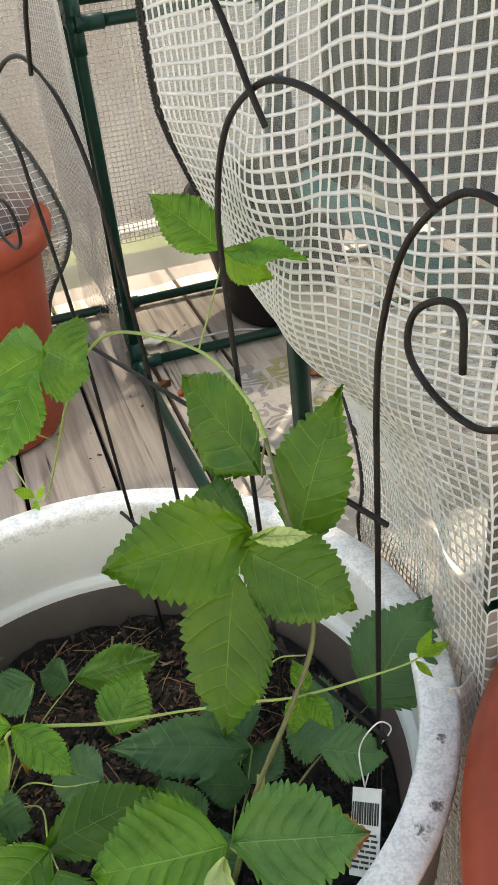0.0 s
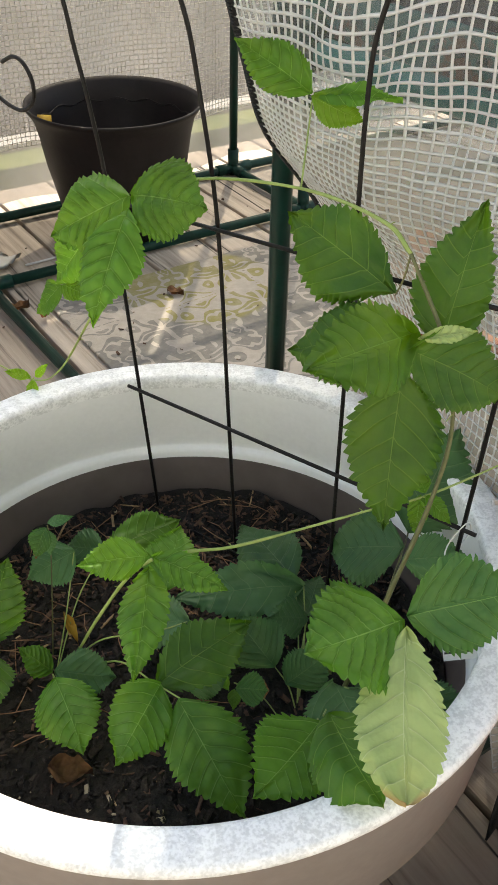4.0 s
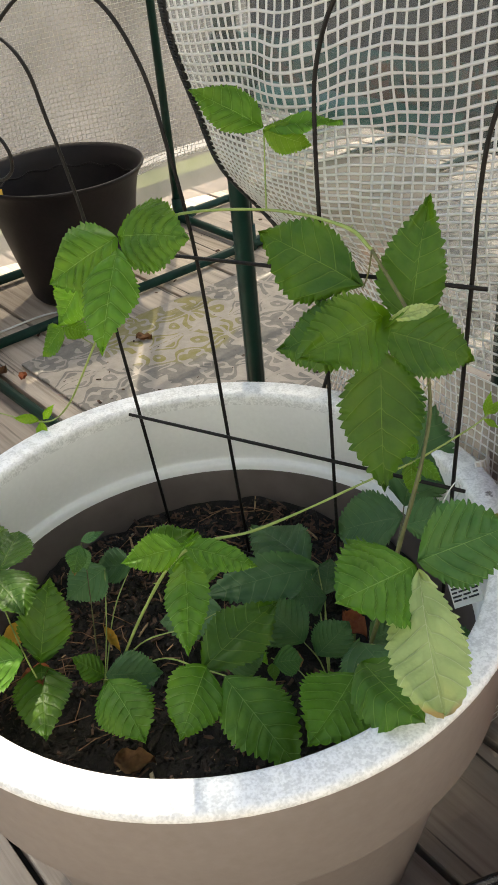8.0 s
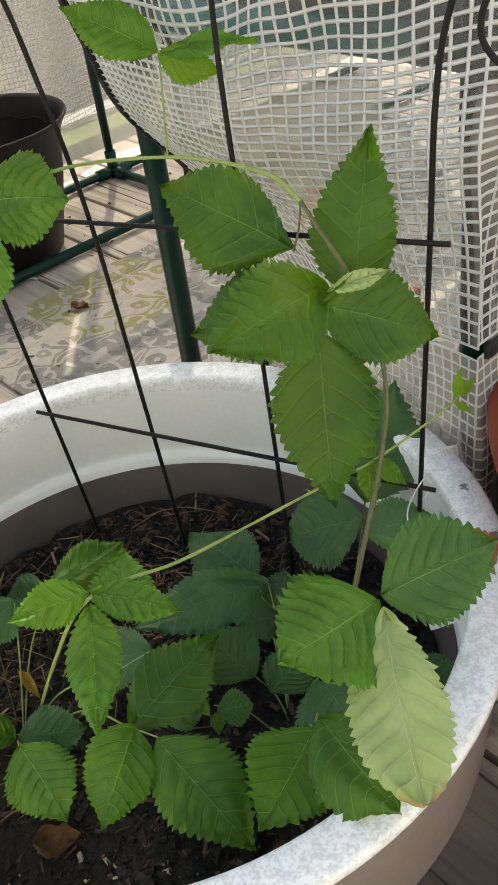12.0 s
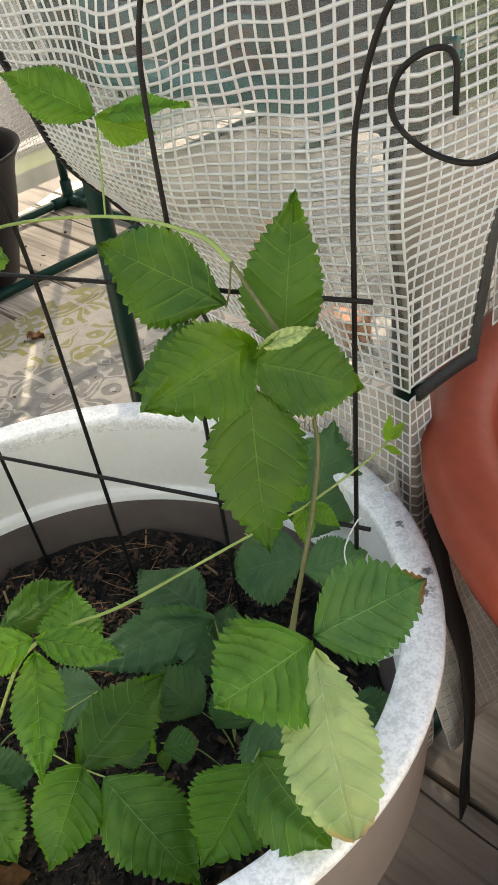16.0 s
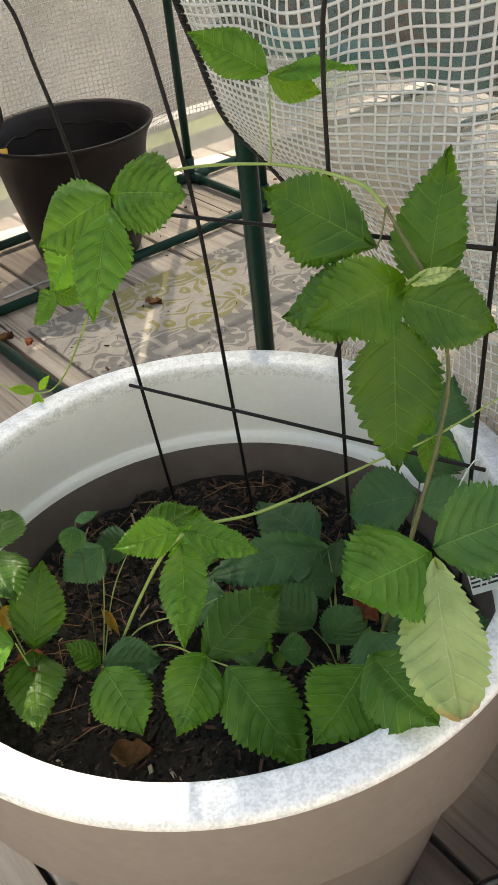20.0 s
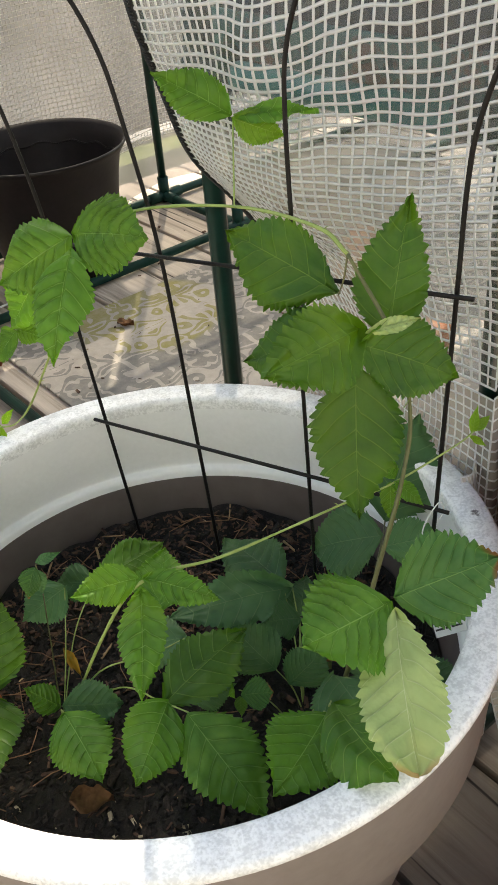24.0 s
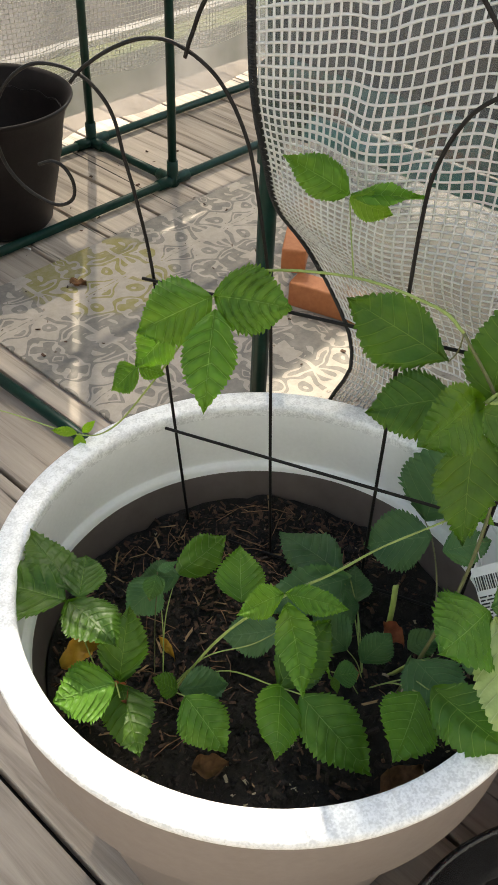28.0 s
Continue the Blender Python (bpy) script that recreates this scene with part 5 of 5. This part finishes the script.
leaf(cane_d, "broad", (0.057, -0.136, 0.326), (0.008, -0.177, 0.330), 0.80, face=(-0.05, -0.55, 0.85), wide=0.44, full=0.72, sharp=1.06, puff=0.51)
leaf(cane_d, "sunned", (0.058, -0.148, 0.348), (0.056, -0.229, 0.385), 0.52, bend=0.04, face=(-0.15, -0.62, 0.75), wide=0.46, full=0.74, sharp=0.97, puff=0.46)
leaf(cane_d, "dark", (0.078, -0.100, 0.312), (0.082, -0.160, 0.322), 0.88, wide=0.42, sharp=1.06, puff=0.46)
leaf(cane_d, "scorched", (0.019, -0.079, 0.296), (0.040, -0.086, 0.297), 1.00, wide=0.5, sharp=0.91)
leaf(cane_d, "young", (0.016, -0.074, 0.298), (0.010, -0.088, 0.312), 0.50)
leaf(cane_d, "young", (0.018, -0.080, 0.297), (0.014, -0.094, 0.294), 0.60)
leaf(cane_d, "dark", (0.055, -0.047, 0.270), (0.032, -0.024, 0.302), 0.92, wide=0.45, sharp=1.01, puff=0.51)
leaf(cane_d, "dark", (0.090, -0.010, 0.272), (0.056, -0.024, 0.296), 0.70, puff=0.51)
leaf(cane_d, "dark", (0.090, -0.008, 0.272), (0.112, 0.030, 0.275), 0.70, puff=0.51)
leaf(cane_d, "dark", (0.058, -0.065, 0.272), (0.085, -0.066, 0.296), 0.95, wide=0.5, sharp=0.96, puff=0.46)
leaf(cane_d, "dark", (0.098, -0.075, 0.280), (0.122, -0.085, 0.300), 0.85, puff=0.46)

stem(cane_a, [(0.066, -0.095, 0.225), (0.090, -0.104, 0.33), (0.107, -0.105, 0.400), (0.130, -0.090, 0.45), (0.143, -0.074, 0.485), (0.137, -0.064, 0.530), (0.126, -0.027, 0.570)], 0.0029, 0.0022, STEM, "cane", 14)
stem(cane_a, [(0.126, -0.027, 0.570), (0.117, -0.004, 0.580), (0.088, 0.058, 0.577), (0.033, 0.108, 0.568), (0.004, 0.122, 0.545), (-0.018, 0.130, 0.505), (-0.042, 0.153, 0.447), (-0.067, 0.180, 0.392), (-0.090, 0.214, 0.366), (-0.137, 0.30, 0.345), (-0.18, 0.36, 0.33)], 0.0022, 0.0011, STEM_YOUNG, "cane", 16)
stem(cane_a, [(0.088, 0.058, 0.577), (0.097, 0.080, 0.597), (0.105, 0.099, 0.617)], 0.0012, 0.0009)
stem(cane_a, [(0.126, -0.027, 0.570), (0.123, -0.028, 0.556), (0.122, -0.022, 0.543)], 0.0012, 0.001, STEM)
stem(cane_a, [(0.148, -0.040, 0.515), (0.130, -0.052, 0.530), (0.112, -0.064, 0.537)], 0.0012, 0.0009)
stem(cane_a, [(0.112, -0.064, 0.537), (0.111, -0.068, 0.530), (0.110, -0.071, 0.522)], 0.0010, 0.0009)
stem(cane_a, [(0.092, -0.104, 0.34), (0.096, -0.122, 0.37), (0.096, -0.144, 0.412)], 0.0014, 0.0010)
stem(cane_a, [(0.004, 0.122, 0.545), (-0.004, 0.108, 0.552), (-0.011, 0.095, 0.565)], 0.0011, 0.0009)
stem(cane_a, [(-0.036, 0.150, 0.462), (-0.048, 0.140, 0.478), (-0.058, 0.130, 0.492)], 0.0009, 0.0007)
stem(cane_a, [(0.138, -0.075, 0.49), (0.150, -0.07, 0.497), (0.160, -0.072, 0.494)], 0.0006, 0.0002, name="tendril")
stem(cane_a, [(0.138, -0.077, 0.47), (0.126, -0.085, 0.478), (0.118, -0.09, 0.476)], 0.0007, 0.0003, name="tendril")
leaf(cane_a, "lime", (-0.088, 0.213, 0.368), (-0.094, 0.203, 0.345), 0.5)
leaf(cane_a, "lime", (-0.090, 0.214, 0.368), (-0.112, 0.226, 0.370), 0.4)
leaf(cane_a, "lime", (-0.086, 0.210, 0.370), (-0.075, 0.203, 0.386), 0.4)
stem(cane_b, [(-0.099, 0.002, 0.225), (-0.060, -0.030, 0.335), (-0.030, -0.068, 0.412), (0.020, -0.060, 0.405), (0.063, -0.055, 0.406), (0.105, -0.066, 0.424), (0.136, -0.069, 0.431), (0.184, -0.060, 0.438), (0.200, -0.056, 0.442)], 0.0022, 0.0011, STEM_YOUNG, "cane", 8)
stem(cane_b, [(-0.097, 0.003, 0.235), (-0.055, -0.023, 0.277), (-0.033, -0.070, 0.305), (-0.020, -0.093, 0.315)], 0.0014, 0.0009)
stem(cane_b, [(-0.099, 0.002, 0.235), (-0.098, -0.018, 0.268), (-0.096, -0.040, 0.291)], 0.0012, 0.0009)
stem(cane_b, [(-0.099, 0.002, 0.235), (-0.065, -0.01, 0.285), (-0.030, -0.028, 0.305), (-0.002, -0.031, 0.314)], 0.0012, 0.0009)
stem(cane_b, [(-0.099, 0.002, 0.235), (-0.085, 0.03, 0.272), (-0.073, 0.065, 0.304)], 0.0011, 0.0008)
stem(cane_b, [(-0.099, 0.002, 0.235), (-0.075, 0.05, 0.268), (-0.049, 0.083, 0.285)], 0.0011, 0.0008)
leaf(cane_b, "young", (0.136, -0.069, 0.432), (0.150, -0.083, 0.418), 0.5)
leaf(cane_b, "young", (0.134, -0.068, 0.432), (0.127, -0.083, 0.414), 0.55)
leaf(cane_b, "young", (0.137, -0.068, 0.433), (0.130, -0.062, 0.450), 0.6)
leaf(cane_b, "lime", (0.198, -0.056, 0.441), (0.206, -0.050, 0.456), 0.4)
leaf(cane_b, "lime", (0.200, -0.056, 0.442), (0.216, -0.049, 0.446), 0.35)
leaf(cane_b, "lime", (0.196, -0.057, 0.440), (0.205, -0.064, 0.434), 0.35)
stem(cane_c, [(-0.140, -0.005, 0.235), (-0.143, -0.020, 0.285), (-0.147, -0.026, 0.325)], 0.0014, 0.001)
stem(cane_c, [(-0.140, -0.005, 0.235), (-0.152, 0.020, 0.30), (-0.157, 0.044, 0.351)], 0.0013, 0.0009)
stem(cane_d, [(0.07, -0.06, 0.225), (0.085, -0.02, 0.265), (0.092, 0.010, 0.286)], 0.0013, 0.0009)
stem(cane_d, [(0.07, -0.06, 0.225), (0.08, -0.02, 0.27), (0.086, 0.016, 0.288)], 0.0013, 0.0009)
stem(cane_d, [(0.07, -0.065, 0.225), (0.064, -0.10, 0.285), (0.057, -0.136, 0.326)], 0.0013, 0.0009)
stem(cane_d, [(0.072, -0.065, 0.225), (0.070, -0.11, 0.30), (0.054, -0.148, 0.348)], 0.0013, 0.0009)
stem(cane_d, [(0.07, -0.06, 0.225), (0.065, -0.052, 0.25), (0.055, -0.047, 0.270)], 0.0012, 0.0009)
stem(cane_d, [(0.07, -0.06, 0.225), (0.08, -0.03, 0.255), (0.090, -0.009, 0.272)], 0.0012, 0.0009)
stem(cane_d, [(0.06, -0.07, 0.225), (0.04, -0.07, 0.27), (0.019, -0.075, 0.297)], 0.0011, 0.0008)
stem(cane_a, [(0.098, -0.100, 0.33), (0.128, -0.058, 0.342), (0.156, -0.015, 0.333), (0.174, 0.016, 0.318)], 0.0015, 0.0010, STEM)
# grass blades among the stems
for a, b, c in (((0.096, -0.046, 0.25), (0.100, -0.044, 0.29), (0.102, -0.040, 0.325)), ((0.074, -0.085, 0.27), (0.084, -0.108, 0.312), (0.092, -0.128, 0.292))):
    blade = tape(bmesh.new(), smooth_path([a, b, c], 6), 0.0052, 0.0008, (-0.2, -0.8, 0.4))
    part("grass_blade", blade, STEM_YOUNG, cane_d)


# ---- litter on the soil ----
def flake(bm, p, size, rnd, thin=0.25, slim=1.0):
    """A small crumpled chip; slim below 1 makes a splinter."""
    m = Matrix.Translation(p) @ Euler((rnd.uniform(-0.6, 0.6), rnd.uniform(-0.6, 0.6), rnd.uniform(0, 6.28))).to_matrix().to_4x4()
    lx, ly, lz = size * rnd.uniform(0.6, 1.3), size * rnd.uniform(0.2, 0.6) * slim, size * thin * rnd.uniform(0.5, 1.2)
    pts = []
    for sx, sy, sz in ((-1, -1, -1), (1, -1, -1), (1, 1, -1), (-1, 1, -1), (-1, -1, 1), (1, -1, 1), (1, 1, 1), (-1, 1, 1)):
        pts.append(bm.verts.new(m @ Vector((sx * lx * rnd.uniform(0.5, 1), sy * ly * rnd.uniform(0.5, 1), sz * lz * rnd.uniform(0.5, 1)))))
    for f in ((0, 3, 2, 1), (4, 5, 6, 7), (0, 1, 5, 4), (1, 2, 6, 5), (2, 3, 7, 6), (3, 0, 4, 7)):
        bm.faces.new([pts[k] for k in f])


def litter(name, label, material, count, size, seed, where, thin=0.25, lift=0.001, slim=1.0):
    rnd = random.Random(seed)
    bm = bmesh.new()
    k = 0
    while k < count:
        r, a = 0.186 * math.sqrt(rnd.random()), rnd.uniform(0, 6.2832)
        x, y = r * math.cos(a), r * math.sin(a)
        if rnd.random() > where(x, y):
            continue
        k += 1
        flake(bm, Vector((x, y, soil_height(x, y) + lift)), size * rnd.uniform(0.25, 1.0) ** 1.5 * 1.8, rnd, thin, slim)
    ob = part(name, bm, material, None, smooth=False)
    return tagged(ob, label, "litter", kind="stuff")


litter("soil_crumbs", "dark crumbs of potting soil", SOIL, 6500, 0.0024, 5, lambda x, y: 1.0, 0.5)
litter("bark_chips", "reddish brown bark chips on the soil", BARK, 2200, 0.0044, 6, lambda x, y: 0.95 if y > 0.03 or x < -0.06 and y > 0.0 else 0.14, 0.16, 0.001, 0.55)
litter("straw_bits", "pale straw and needle bits on the soil", STRAW, 80, 0.0060, 7, lambda x, y: 0.9 if y > 0.04 or x < -0.08 and y > -0.03 else 0.07, 0.05, 0.003, 0.30)
litter("soil_clods", "dark clods and twig bits on the soil", DEAD_SOIL, 900, 0.0042, 12, lambda x, y: 1.0, 0.45, 0.001, 0.9)
litter("perlite", "cream-coloured perlite grains in the soil", PERLITE, 90, 0.0022, 8, lambda x, y: 0.9 if y < -0.06 else 0.1, 0.5, 0.001, 1.4)
bm = bmesh.new()
rnd = random.Random(21)
for k in range(140):
    r, a = 0.182 * math.sqrt(rnd.random()), rnd.uniform(0.3, 3.6) if k % 12 else rnd.uniform(0, 6.28)
    p = Vector((r * math.cos(a), r * math.sin(a), 0))
    p.z = soil_height(p.x, p.y) + 0.004
    d = Vector((rnd.uniform(-1, 1), rnd.uniform(-1, 1), rnd.uniform(-0.15, 0.25))) * rnd.uniform(0.006, 0.019)
    bow = Vector((rnd.uniform(-1, 1), rnd.uniform(-1, 1), 0.6)) * 0.002
    tube(bm, [p - d, p + bow, p + d], 0.0004, 4)
needles = part("pine_needles", bm, NEEDLE, None)
tagged(needles, "dry reddish needles scattered on the soil", "litter", kind="stuff")


def dead_leaf(label, material, p, d, size, lift=0.5, wide=0.34):
    bm = bmesh.new()
    p, d = Vector(p), Vector(d).normalized()
    y = Vector((0, 0, 1)).cross(d).normalized()
    g = []
    for i in range(11):
        u = i / 10
        w = size * wide * (1 + 0.35 * noise.noise(Vector((u * 5, size * 77, 0)))) * math.sin(math.pi * min(1, max(0.02, u)) ** 0.8)
        g.append([bm.verts.new(p + d * (u - 0.5) * size + y * v * w + Vector((0, 0, size * (0.35 * abs(v) ** 2 * lift + 0.30 * noise.noise(Vector((u * 3.5, v * 2, size * 99))) + 0.15 * lift * (u - 0.5) ** 2)))) for v in (-1, -0.66, -0.33, 0, 0.33, 0.66, 1)])
    for a, b in zip(g, g[1:]):
        for j in range(6):
            bm.faces.new((a[j], a[j + 1], b[j + 1], b[j]))
    bmesh.ops.solidify(bm, geom=bm.faces[:], thickness=0.0006)
    ob = part("dead_leaf", bm, material, None)
    return tagged(ob, label, "dead leaf")


dead_leaf("curled dry brown leaf lying on the soil", DEAD_LEAF, (-0.093, -0.082, 0.244), (1, -0.3, 0), 0.030)
dead_leaf("withered yellow leaf against the planter wall", YELLOW_LEAF, (-0.155, 0.046, 0.274), (1, 0.1, 0.3), 0.038)
dead_leaf("withered orange leaf among the stems", RUST, (-0.144, -0.015, 0.288), (0.2, -1, 0.4), 0.030)
dead_leaf("rust-red dry leaf on a stem", RUST, (0.093, -0.060, 0.282), (0.4, -1, -0.5), 0.026)
dead_leaf("small yellow leaf at the stem base", YELLOW_LEAF, (-0.082, 0.030, 0.256), (0.3, -0.8, -0.6), 0.024, 0.5, 0.16)
dead_leaf("dry brown leaf on the deck beside the rug", DEAD_LEAF, (-0.115, 1.02, 0.010), (1, 0.4, 0), 0.034)
dead_leaf("small rust-brown leaf on the deck boards", RUST, (-0.075, 0.985, 0.009), (0.2, 1, 0), 0.024)
dead_leaf("dry brown leaf beside the greenhouse bar", DEAD_LEAF, (0.16, 1.02, 0.010), (1, -0.6, 0), 0.032)
dead_leaf("dark brown leaf by the planter rim", DEAD_LEAF, (0.03, -0.170, 0.262), (1, 0.2, 0.2), 0.045)

# ---- plant tag ----
tag = thing("plant_tag", "white plastic plant tag with barcode, looped to the trellis", "tag", at=(0.175, -0.055, 0.30))
c0, c1 = Vector((0.1656, -0.0683, 0.3476)), Vector((0.1596, -0.1068, 0.3200))
ax = (c1 - c0).normalized()
sd = Vector((-0.742, -0.311, 0.594)).cross(ax)
sd = (sd - ax * sd.dot(ax)).normalized()
tn = ax.cross(sd).normalized()
if tn.y > 0:
    tn = -tn
rot = Matrix((ax, sd, ax.cross(sd))).transposed().to_4x4()
bm = bmesh.new()
box(bm, Matrix.Translation((c0 + c1) / 2 + sd * 0.002) @ rot, ((c1 - c0).length, 0.024, 0.0008), 0.0003)
card = part("card", bm, PAPER, tag)
for k in range(11):
    bm = bmesh.new()
    wdt = (0.0006, 0.0011, 0.0008, 0.0015)[k % 4]
    box(bm, Matrix.Translation(c0 + ax * 0.014 + sd * (-0.0085 + 0.0021 * k) + tn * 0.0008) @ rot, (0.012, wdt, 0.0005))
    part("bar", bm, INK, card)
for k in range(7):
    bm = bmesh.new()
    v = -0.0085
    for w in ((0.006, 0.003, 0.008), (0.004, 0.009, 0.005), (0.007, 0.006, 0.004))[k % 3]:
        box(bm, Matrix.Translation(c0 + ax * (0.0255 + 0.0029 * k) + sd * (v + w / 2) + tn * 0.0008) @ rot, (0.0013, w, 0.0005))
        v += w + 0.0016
    part("text_line", bm, INK, card)
loop = smooth_path([c0, (0.164, -0.058, 0.370), (0.175, -0.058, 0.392), (0.183, -0.052, 0.378), (0.173, -0.054, 0.360), c0], 6)
part("loop", tube(bmesh.new(), loop, 0.0005, 5), PAPER, tag, "clear plastic loop")

# ---- bark chips in the terracotta pots ----
for (cx, cy), rr, zz, count in (((0.492, -0.168), 0.235, 0.335, 7000), ((-0.40, 0.93), 0.14, 0.32, 600)):
    bm = bmesh.new()
    rnd = random.Random(count)
    for k in range(count):
        r, a = rr * math.sqrt(rnd.random()), rnd.uniform(0, 6.2832)
        x, y = r * math.cos(a), r * math.sin(a)
        flake(bm, Vector((cx + x, cy + y, zz + 0.006 + rnd.uniform(-0.004, 0.006))), rnd.uniform(0.0016, 0.0052), rnd, 0.3)
    chips = part("bark_chips", bm, BARK, None, smooth=False)
    tagged(chips, "dark reddish bark chips filling the terracotta pot", "bark", kind="stuff")

# ---- sprouts in the terracotta pot ----
for k, (x, y) in enumerate(((0.345, -0.10), (0.375, -0.165), (0.36, -0.075), (0.40, -0.06), (0.37, -0.19))):
    sprout = thing("sprout", "tiny pale green seedling in the bark soil", "seedling", "sprouts in the pot", at=(x, y, 0.335))
    for s in (-1, 0, 1):
        part("blade", tape(bmesh.new(), smooth_path([(x, y, 0.332), (x + 0.003 * s, y, 0.348), (x + 0.010 * s, y - 0.004, 0.356 + 0.003 * k % 2)], 4), 0.003, 0.0006, (0, -0.6, 0.8)), STEM_YOUNG, sprout)

# ---- deck boards ----
deck = thing("deck", "weathered grey-brown wooden deck boards with dark gaps", "deck", kind="structure")
board_mesh = {}
turn = Matrix.Rotation(radians(BOARD_ANGLE), 4, "Z")
for k in range(-16, 18):
    for piece, (x0, x1) in enumerate(((-1.56, 0.45 + 0.4 * (k % 3)), (0.45 + 0.4 * (k % 3), 2.6))):
        key = (k % 3, piece)
        if key not in board_mesh:
            bm = bmesh.new()
            box(bm, Matrix.Identity(4), (x1 - x0 - 0.005, 0.1335, 0.026), 0.004)
            board_mesh[key] = mesh_from("board", bm, DECK, False)
        ob = new("board", board_mesh[key])
        ob.parent = deck
        ob.matrix_basis = turn @ Matrix.Translation(((x0 + x1) / 2, 0.1405 * k + 0.03, -0.013 - 0.0015 * random.random()))
# Solid block; its dark colour stands for the shade under the gaps.
bm = bmesh.new()
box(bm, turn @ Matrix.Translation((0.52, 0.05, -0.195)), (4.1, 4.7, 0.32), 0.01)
part("substructure", bm, speckled("shadowed_joists", (0.03, 0.027, 0.022), (0.06, 0.055, 0.045), 8, 0.9, 0.2), deck, "block below the boards, shade put into its dark colour")
